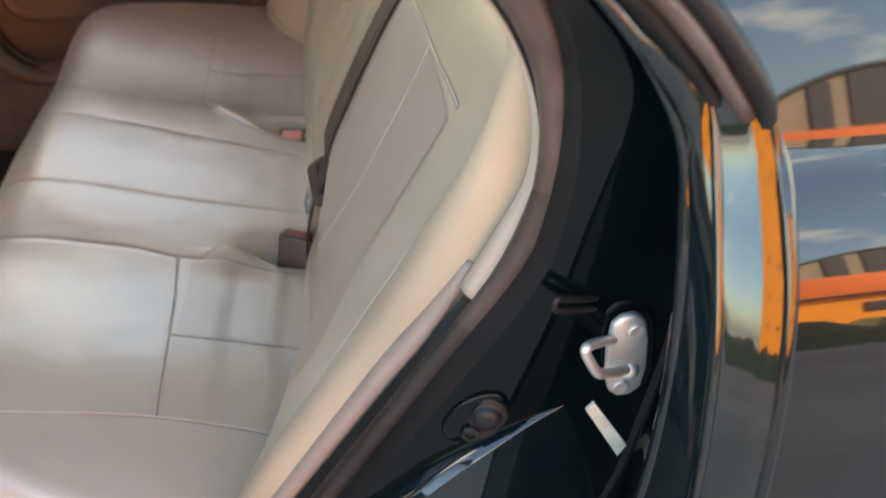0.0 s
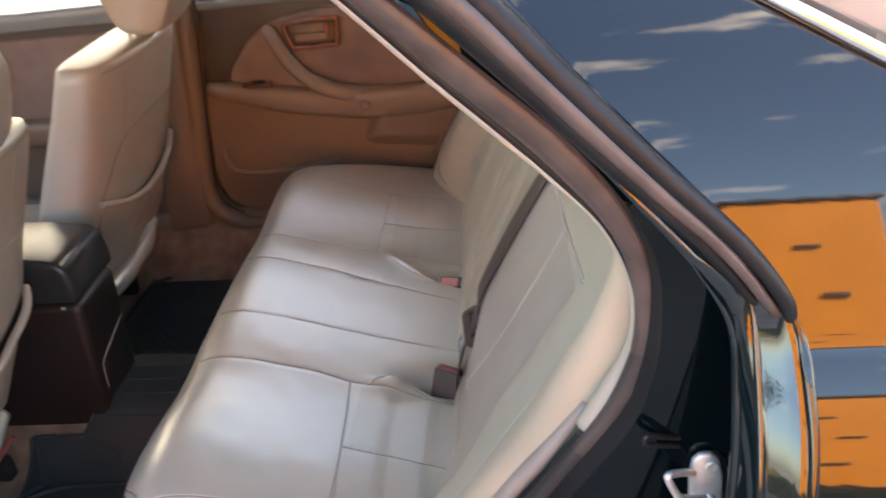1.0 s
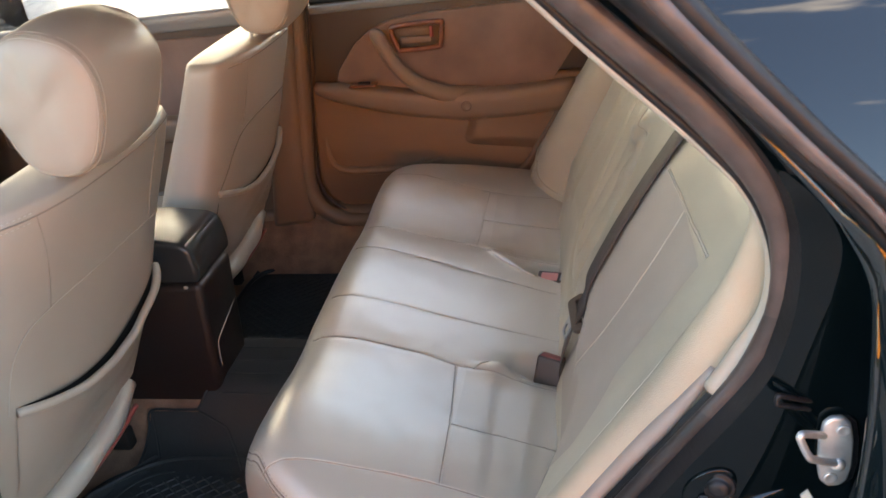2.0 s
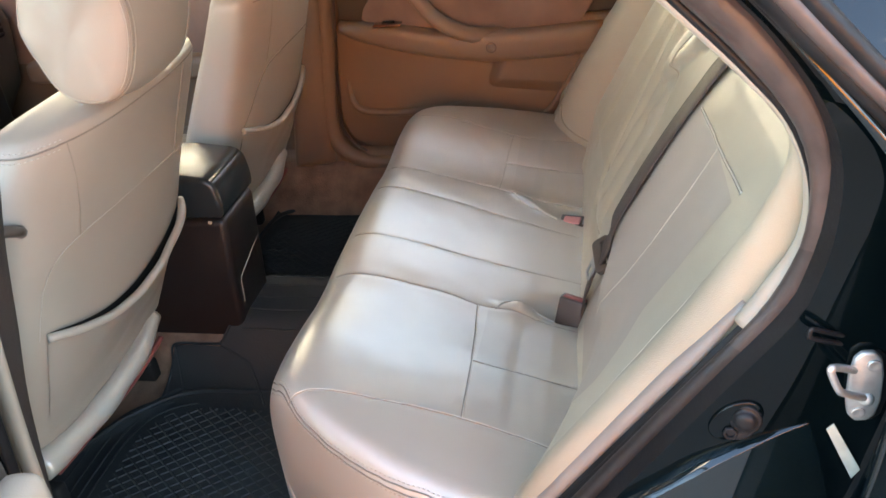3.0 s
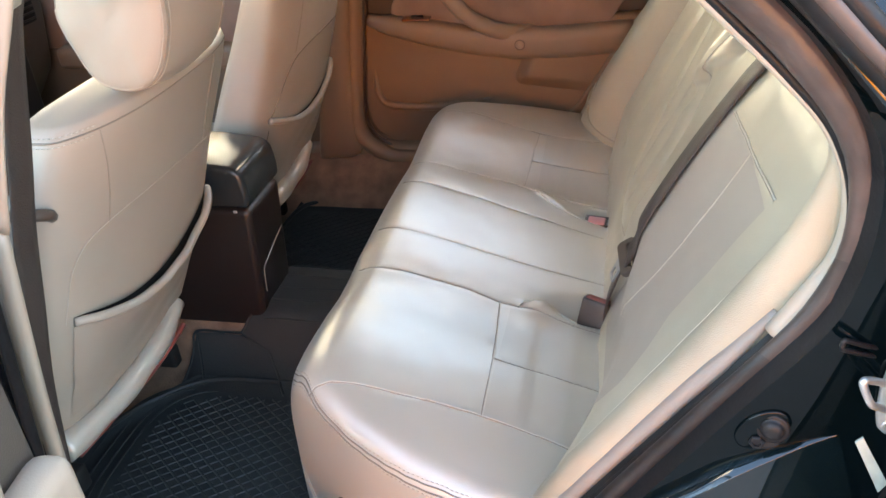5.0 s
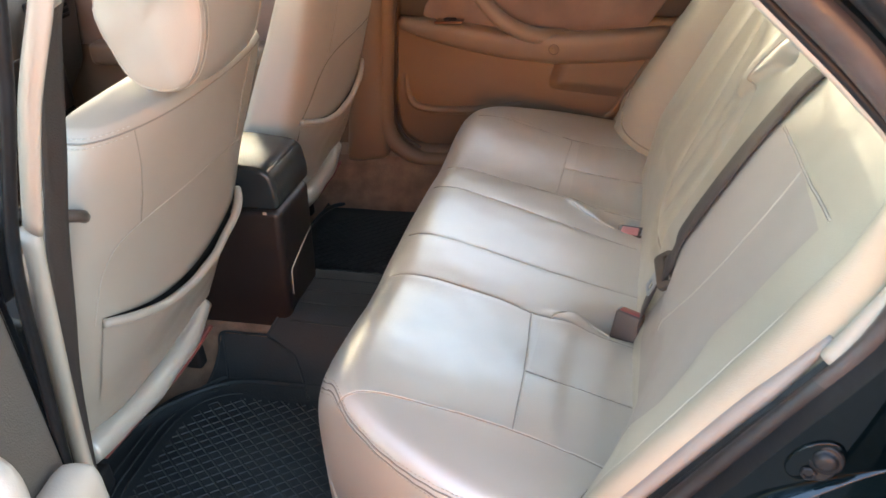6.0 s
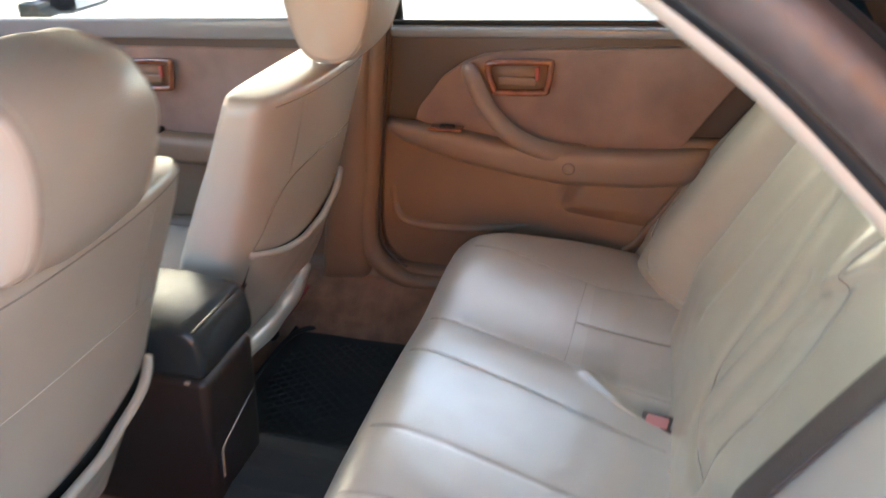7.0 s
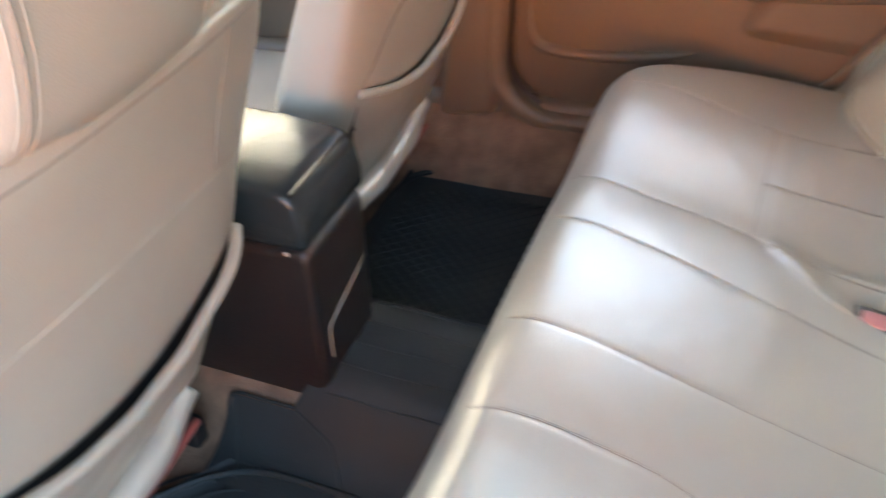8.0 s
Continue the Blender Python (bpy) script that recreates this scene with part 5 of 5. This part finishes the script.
rows = []
for i in range(31):
    v = i / 30
    left, right = Vector((-0.058, 0.665)).lerp(Vector((-0.100, 0.545)), v), Vector((0.20, 0.665)).lerp(Vector((0.10, 0.515)), v)
    rows.append([(lerp(left.x, right.x, u), 0.712 - 0.030 * ease(u / 0.20) * ease((1 - v) / 0.34) * (1 - 0.5 * u), lerp(left.y, right.y, u)) for u in [k / 30 for k in range(31)]])
part("rear_bulge", grid(rows), VINYL, rear_door, "swollen rear field of the door trim")
part("pocket_rim", tube([(-0.466, 0.716, 0.64), (-0.470, 0.713, 0.56), (-0.460, 0.711, 0.510), (-0.43, 0.709, 0.490), (-0.346, 0.709, 0.484), (-0.241, 0.710, 0.492), (-0.16, 0.713, 0.508), (-0.10, 0.718, 0.530)], lambda t: 0.0125 * min(1, 0.25 + 3 * t, 0.15 + 3.5 * (1 - t)), 8, 70), VINYL, rear_door, "moulded map pocket rim")
TOP = [(-0.470, 0.744), (-0.40, 0.742), (-0.30, 0.732), (-0.20, 0.716), (-0.07, 0.708), (0.05, 0.712), (0.22, 0.722)]
BOT = [(-0.470, 0.708), (-0.40, 0.688), (-0.30, 0.664), (-0.20, 0.644), (-0.07, 0.628), (0.05, 0.630), (0.22, 0.640)]
REACH = [(-0.470, 0.690), (-0.42, 0.668), (-0.30, 0.655), (-0.07, 0.655), (0.10, 0.662), (0.20, 0.680), (0.22, 0.695)]
rows = []
for k in range(60):
    x = lerp(-0.470, 0.22, k / 59)
    t, b, r = table(TOP, x), table(BOT, x), table(REACH, x)
    h = t - b
    rows.append([(x, 0.72, t - 0.004), (x, r + 0.028, t), (x, r + 0.010, t - 0.002), (x, r + 0.002, t - 0.010), (x, r, t - h * 0.35), (x, r + 0.004, t - h * 0.75), (x, r + 0.014, b + 0.004), (x, r + 0.028, b), (x, 0.72, b)])
arm = part("armrest", grid(rows, caps=True), VINYL_TAUPE, rear_door, "taupe vinyl armrest")
part("pull_handle", tube([(-0.288, 0.700, 0.868), (-0.272, 0.672, 0.858), (-0.238, 0.655, 0.800), (-0.19, 0.652, 0.748), (-0.13, 0.660, 0.714), (-0.075, 0.682, 0.698), (-0.03, 0.708, 0.690)], lambda t: 0.0185 + 0.004 * t - 0.006 * max(0, 0.06 - t) / 0.06, 12, 50, flat=0.9), VINYL_TAUPE, rear_door, "moulded pull handle")
part("switch_plate", rbox((-0.330, 0.676, 0.7395), (0.074, 0.034, 0.006), 0.0028, 3), WOOD, arm, "red-brown switch plate")
part("window_switch", rbox((-0.328, 0.676, 0.744), (0.032, 0.014, 0.006), 0.0025, 2), DARK, arm, "black window switch")
part("screw_cover", lathe([(0.012, 0), (0.012, 0.0015), (0.010, 0.0022), (0.009, 0.0012)], (-0.060, 0.6560, 0.674), (0, -1, 0), 24), VINYL_TAUPE, arm)
part("cover_gap", tube([(-0.060 + 0.0125 * math.cos(a), 0.6545, 0.674 + 0.0125 * math.sin(a)) for a in [2 * math.pi * k / 24 for k in range(25)]], 0.0011, 6, 48), PLASTIC_BR, arm)


def bezel(x0, door, dz=0.0):
    """The glossy frame, cup and lever of an inner door opener whose front lower corner is at x0, moved up by dz."""
    o = [(x0 + 0.014, 0.820 + dz), (x0 + 0.112, 0.824 + dz), (x0 + 0.125, 0.834 + dz), (x0 + 0.131, 0.878 + dz), (x0 + 0.122, 0.888 + dz), (x0 + 0.012, 0.882 + dz), (x0, 0.869 + dz), (x0 + 0.003, 0.852 + dz)]
    ring = [(x, 0.690, z) for x, z in o]
    f = part("opener_frame", tube(ring + ring[:1], 0.0072, 8, 120), WOOD, door, "glossy red-brown opener frame")
    c = sum((Vector((x, 0.70, z)) for x, z in o), Vector()) / len(o)
    part("opener_cup", slab([(c.x + (x - c.x) * 0.9, c.z + (z - c.z) * 0.86) for x, z in o], "y", 0.6985, 0.7015), VINYL_TAUPE, f)
    part("opener_lever", rbox((x0 + 0.062, 0.691, 0.846 + dz), (0.082, 0.010, 0.020), 0.004, 2), VINYL, f, "tan opener lever")
    part("lock_knob", rbox((x0 + 0.104, 0.689, 0.864 + dz), (0.010, 0.010, 0.028), 0.003, 2), RED, f, "small red lock tab")


bezel(-0.241, rear_door)
part("belt_strip", rbox((-0.06, 0.720, 0.943), (0.80, 0.018, 0.022), 0.007, 3, Matrix.Rotation(radians(-1.6), 4, "Y")), REFLECTION_STRIP, rear_door, "smooth strip under the window in the grey of its reflection")
part("window_seal", rbox((-0.06, 0.735, 0.960), (0.80, 0.012, 0.012), 0.004, 2, Matrix.Rotation(radians(-1.6), 4, "Y")), SEAL_BLACK, rear_door)
part("window_pane", slab([(-0.455, 0.95), (0.33, 0.97), (0.16, 1.33), (-0.42, 1.35)], "y", 0.752, 0.756), GLASS, rear_door, "clear side window", False).visible_shadow = False
part("window_frame", tube([(-0.455, 0.755, 0.95), (-0.425, 0.73, 1.33), (0.12, 0.725, 1.345), (0.33, 0.75, 0.98)], 0.014, 8, 60), SEAL_BLACK, rear_door)

front_door = thing("front_door", "closed front door with suede and tan vinyl trim", "car door", "doors")
part("outer_skin", slab([(-1.62, 0.28), (-0.50, 0.28), (-0.48, 0.93), (-1.66, 0.90)], "y", 0.79, 0.86, 0.02), PAINT, front_door)
part("upper_trim", slab([(-1.66, 0.86), (-0.575, 0.86), (-0.565, 0.945), (-1.66, 0.905)], "y", 0.712, 0.80, 0.010, 3), UPPER, front_door, "dark taupe upper door trim")
part("suede_insert", slab([(-1.60, 0.66), (-0.60, 0.66), (-0.58, 0.892), (-1.30, 0.876), (-1.60, 0.85)], "y", 0.706, 0.79, 0.006), SUEDE, front_door, "worn brown suede door insert")
part("lower_trim", slab([(-1.64, 0.32), (-0.64, 0.32), (-0.60, 0.672), (-1.62, 0.66)], "y", 0.708, 0.79, 0.012, 3), VINYL, front_door, "tan vinyl lower door trim")
part("armrest", rbox((-1.05, 0.685, 0.645), (0.72, 0.07, 0.066), 0.02, 4), VINYL, front_door, "vinyl armrest")
part("window_switch", rbox((-1.10, 0.690, 0.682), (0.10, 0.03, 0.014), 0.004, 2), DARK, front_door)
bezel(-1.125, front_door, -0.036)
part("belt_strip", rbox((-1.10, 0.708, 0.922), (1.08, 0.020, 0.048), 0.009, 3, Matrix.Rotation(radians(-1.6), 4, "Y")), REFLECTION_STRIP, front_door)
part("window_pane", slab([(-1.66, 0.92), (-0.50, 0.95), (-0.47, 1.35), (-1.15, 1.34)], "y", 0.752, 0.756), GLASS, front_door, "", False).visible_shadow = False
part("pocket", tube([(-1.45, 0.690, 0.47), (-1.1, 0.675, 0.43), (-0.75, 0.69, 0.46)], 0.03, 10, 30), VINYL, front_door)
mir = thing("wing_mirror", "black wing mirror outside the far front window", "wing mirror")
part("housing", rbox((-1.42, 0.965, 0.975), (0.09, 0.20, 0.135), 0.035, 5), PAINT, mir)
part("mirror_glass", rbox((-1.372, 0.965, 0.975), (0.004, 0.165, 0.10), 0.0015, 2), CHROME, mir, "mirror glass")
part("arm", rbox((-1.44, 0.84, 0.935), (0.06, 0.12, 0.05), 0.015, 3), PAINT, mir)

# ---- dashboard ----
dash = thing("dashboard", "dark taupe dashboard with air vents", "dashboard")
part("shell", slab([(-1.45, 0.62), (-1.42, 0.80), (-1.47, 0.90), (-1.60, 0.94), (-1.98, 0.97), (-1.98, 0.40), (-1.60, 0.42)], "y", -0.70, 0.70, 0.03, 3), UPPER, dash)
for cy in (-0.56, -0.10, 0.10, 0.56):
    v = part("vent_frame", rbox((-1.425, cy, 0.80), (0.02, 0.16, 0.075), 0.008, 2), DARK, dash)
    for k in range(4):
        part("vent_slat", rbox((-1.414, cy, 0.776 + 0.016 * k), (0.012, 0.14, 0.004), 0.001, 1), SEAL_BLACK, v)
part("glovebox", rbox((-1.46, 0.36, 0.62), (0.06, 0.44, 0.20), 0.02, 3), CONSOLE, dash, "dark brown glovebox lid")
part("centre_stack", rbox((-1.42, 0, 0.66), (0.08, 0.22, 0.26), 0.02, 3), CONSOLE, dash)

# ---- near rear door, standing open ----
open_door = thing("open_rear_door", "open rear door with brown vinyl trim", "car door", "doors")
A0, D0, N0 = Vector((-0.365, -0.865, 0)), Vector((0.10, -0.995, 0)).normalized(), Vector((0.995, 0.10, 0)).normalized()


def od(s, h, n):
    p = A0 + D0 * s + N0 * n
    return Vector((p.x, p.y, h))


def od_slab(outline, n0, n1, bevel=0.006):
    bm = slab([(s, h) for s, h in outline], "y", 0, 1)
    for v in bm.verts:
        v.co = od(v.co.x, v.co.z, lerp(n0, n1, v.co.y))
    bmesh.ops.recalc_face_normals(bm, faces=bm.faces)
    bmesh.ops.bevel(bm, geom=bm.edges[:], offset=bevel, segments=3, profile=0.5, affect="EDGES")
    return bm


part("door_shell", od_slab([(-0.02, 0.28), (0.62, 0.30), (0.80, 0.60), (0.82, 0.93), (-0.02, 0.93)], -0.13, -0.03, 0.02), PAINT, open_door)
part("trim_panel", od_slab([(0.02, 0.36), (0.60, 0.37), (0.74, 0.60), (0.78, 0.94), (0.02, 0.93)], -0.03, 0.0, 0.012), UPPER, open_door, "brown vinyl trim panel")
# paler than the far door's trim: light falling on these is put into the colour
part("lower_bulge", od_slab([(0.03, 0.62), (0.05, 0.40), (0.52, 0.40), (0.62, 0.62)], 0.0, 0.03, 0.014), LEATHER, open_door, "padded lower pocket coloured as brightly lit")
part("armrest", od_slab([(0.03, 0.76), (0.03, 0.655), (0.66, 0.64), (0.70, 0.74)], 0.0, 0.05, 0.02), LEATHER_SOFT, open_door, "vinyl armrest coloured as brightly lit")
part("pull_handle", tube([od(0.125, 0.835, 0.0), od(0.138, 0.826, 0.034), od(0.170, 0.785, 0.052), od(0.215, 0.745, 0.054), od(0.28, 0.714, 0.050), od(0.35, 0.69, 0.034)], lambda t: 0.019 + 0.004 * t, 12, 50), LEATHER_SOFT, open_door, "moulded pull handle coloured as brightly lit")
part("switch_plate", rbox(od(0.140, 0.760, 0.027), (0.034, 0.074, 0.007), 0.003, 3), WOOD, open_door, "red-brown switch plate")
part("window_frame", tube([od(0.0, 0.93, -0.08), od(0.03, 1.33, -0.12), od(0.55, 1.34, -0.12), od(0.82, 0.95, -0.08)], 0.018, 8, 50), PAINT, open_door)
part("window_pane", od_slab([(0.0, 0.93), (0.82, 0.94), (0.55, 1.33), (0.03, 1.32)], -0.09, -0.086, 0.0005), GLASS, open_door, "", False).visible_shadow = False

# ---- surroundings that the paint mirrors, and walls added for the light ----
def building(name, label, x0, x1, y0, y1, h, wall, category="building"):
    b = thing(name, label, category)
    part("wall", slab([(x0, y0), (x1, y0), (x1, y1), (x0, y1)], "z", -0.2, h, 0.03), wall, b, "", False)
    return b


ob1 = building("orange_building", "tall orange clad building across the yard", -3.6, 6.5, -26, -14, 5.1, ORANGE)
part("roof_edge", rbox((1.45, -14.05, 5.15), (10.3, 0.3, 0.14), 0.03), DARK_SHEET, ob1)
for k in range(5):
    for r in range(3):
        part("vent", rbox((-2.4 + 1.9 * k + 0.35 * (r % 2), -13.97, 1.5 + 1.15 * r), (0.42, 0.06, 0.09), 0.02), DARK_SHEET, ob1)
ob2 = building("low_orange_building", "long low orange building with a dark roof edge", 10.0, 46, -30, -20, 1.95, ORANGE)
part("roof_edge", rbox((28.0, -20.0, 1.98), (36.2, 0.5, 0.10), 0.03), DARK_SHEET, ob2)
for k in range(8):
    part("window", rbox((13.0 + 3.8 * k, -19.97, 1.25), (1.5, 0.08, 0.5), 0.02), DARK_SHEET, ob2)
hang = thing("arched_hangar", "arched brown-grey hangar with dark stripes and an orange band", "hangar")
arc = [(lerp(17.0, 33.0, k / 40), 4.9 + 3.4 * math.sin(math.pi * k / 40) ** 0.6) for k in range(41)]
part("gable", slab([(17.0, 0.0)] + arc + [(33.0, 0.0)], "y", -46, -36, 0.0), HANGAR, hang, "", False)
for x0, x1 in ((20.6, 21.7), (22.6, 24.6), (26.0, 27.5), (29.0, 30.4)):
    tops = [(x, z - 0.25) for x, z in arc if x0 < x < x1]
    part("stripe", slab([(x0, 5.0)] + [(x0, tops[0][1])] + tops + [(x1, tops[-1][1]), (x1, 5.0)], "y", -35.99, -35.9), DARK_SHEET, hang, "", False)
part("roof_edge", tube([(x, -35.9, z) for x, z in arc[::2]], 0.14, 6, 40), DARK_SHEET, hang)
part("band", rbox((25.0, -35.8, 3.55), (16.4, 0.5, 3.0), 0.05), RED_ORANGE, hang, "red-orange band")
verge = link("grass_verge", grid([[(lerp(-40, 60, i / 260), -11.2 - 2.4 * j / 6, -0.02 + (0.85 * (1 - (j / 3 - 1) ** 2) ** 0.5 * (0.75 + 0.5 * noise.noise(Vector((i * 0.7, j * 0.9, 3)))) if 0 < j < 6 else 0)) for j in range(7)] for i in range(261)]), GRASS, smooth=False)
tagged(verge, "dry grass verge along the yard", "grass", kind="stuff")
# sunlit white wall added so bright light comes in by the far windows
white = thing("white_building", "white rendered wall added to bounce sunlight through the far windows", "building")
part("wall", slab([(-13.0, -4.0 + 3.0), (-3.0, 24.0), (-14.0, 29.0), (-24.0, 4.0)], "z", -0.2, 12.0, 0.03), WHITE, white, "", False)


# unseen block with windows, added to keep direct sun out of the car
tower = building("pale_apartment_block", "tall pale block added behind the car to keep the sun off it", 14.0, 26.0, -0.5, 22.0, 16.0, WHITE)
for r in range(5):
    for k in range(6):
        part("window", rbox((13.98, 1.6 + 3.4 * k, 2.0 + 3.0 * r), (0.08, 1.3, 1.5), 0.02), DARK_SHEET, tower)


def tree(x, y, h, seed):
    rnd = random.Random(seed)
    t = thing("tree", "leafy green tree standing beyond the car", "tree", "trees")
    part("trunk", tube([(x, y, 0), (x + 0.1, y, h * 0.3), (x - 0.1, y + 0.1, h * 0.6), (x, y, h * 0.85)], lambda u: 0.16 * (1 - 0.8 * u), 8, 20), BARK, t)
    for k in range(6):
        a = rnd.uniform(0, 6.28)
        part("limb", tube([(x, y, h * (0.35 + 0.07 * k)), (x + math.cos(a) * h * 0.12, y + math.sin(a) * h * 0.12, h * (0.5 + 0.06 * k)), (x + math.cos(a) * h * 0.25, y + math.sin(a) * h * 0.25, h * (0.6 + 0.06 * k))], lambda u: 0.05 * (1 - 0.8 * u), 6, 8), BARK, t)
    bm = bmesh.new()
    for k in range(2600):
        d = Vector((rnd.gauss(0, 1), rnd.gauss(0, 1), rnd.gauss(0, 1))).normalized() * rnd.random() ** 0.4
        lump = 0.75 + 0.45 * noise.noise(d * 2.2 + Vector((seed, 0, 0)))
        c = Vector((x, y, h * 0.68)) + Vector((d.x * h * 0.34, d.y * h * 0.34, d.z * h * 0.34)) * lump
        u = Vector((rnd.uniform(-1, 1), rnd.uniform(-1, 1), rnd.uniform(-1, 1))).normalized()
        w = u.orthogonal().normalized()
        s = rnd.uniform(0.06, 0.13)
        bm.faces.new([bm.verts.new(c + p) for p in (-u * s, w * s * 0.5, u * s, -w * s * 0.5)])
    part("crown", bm, LEAF, t, "", False)


for k, (x, y, h) in enumerate(((9, 2.5, 6.5), (12, -2.0, 7.5), (12, 5.0, 7.0), (16, -5, 6.0), (-11.5, -16.0, 7.5), (-16.0, -15.0, 6.5))):
    tree(x, y, h, 11 + k)
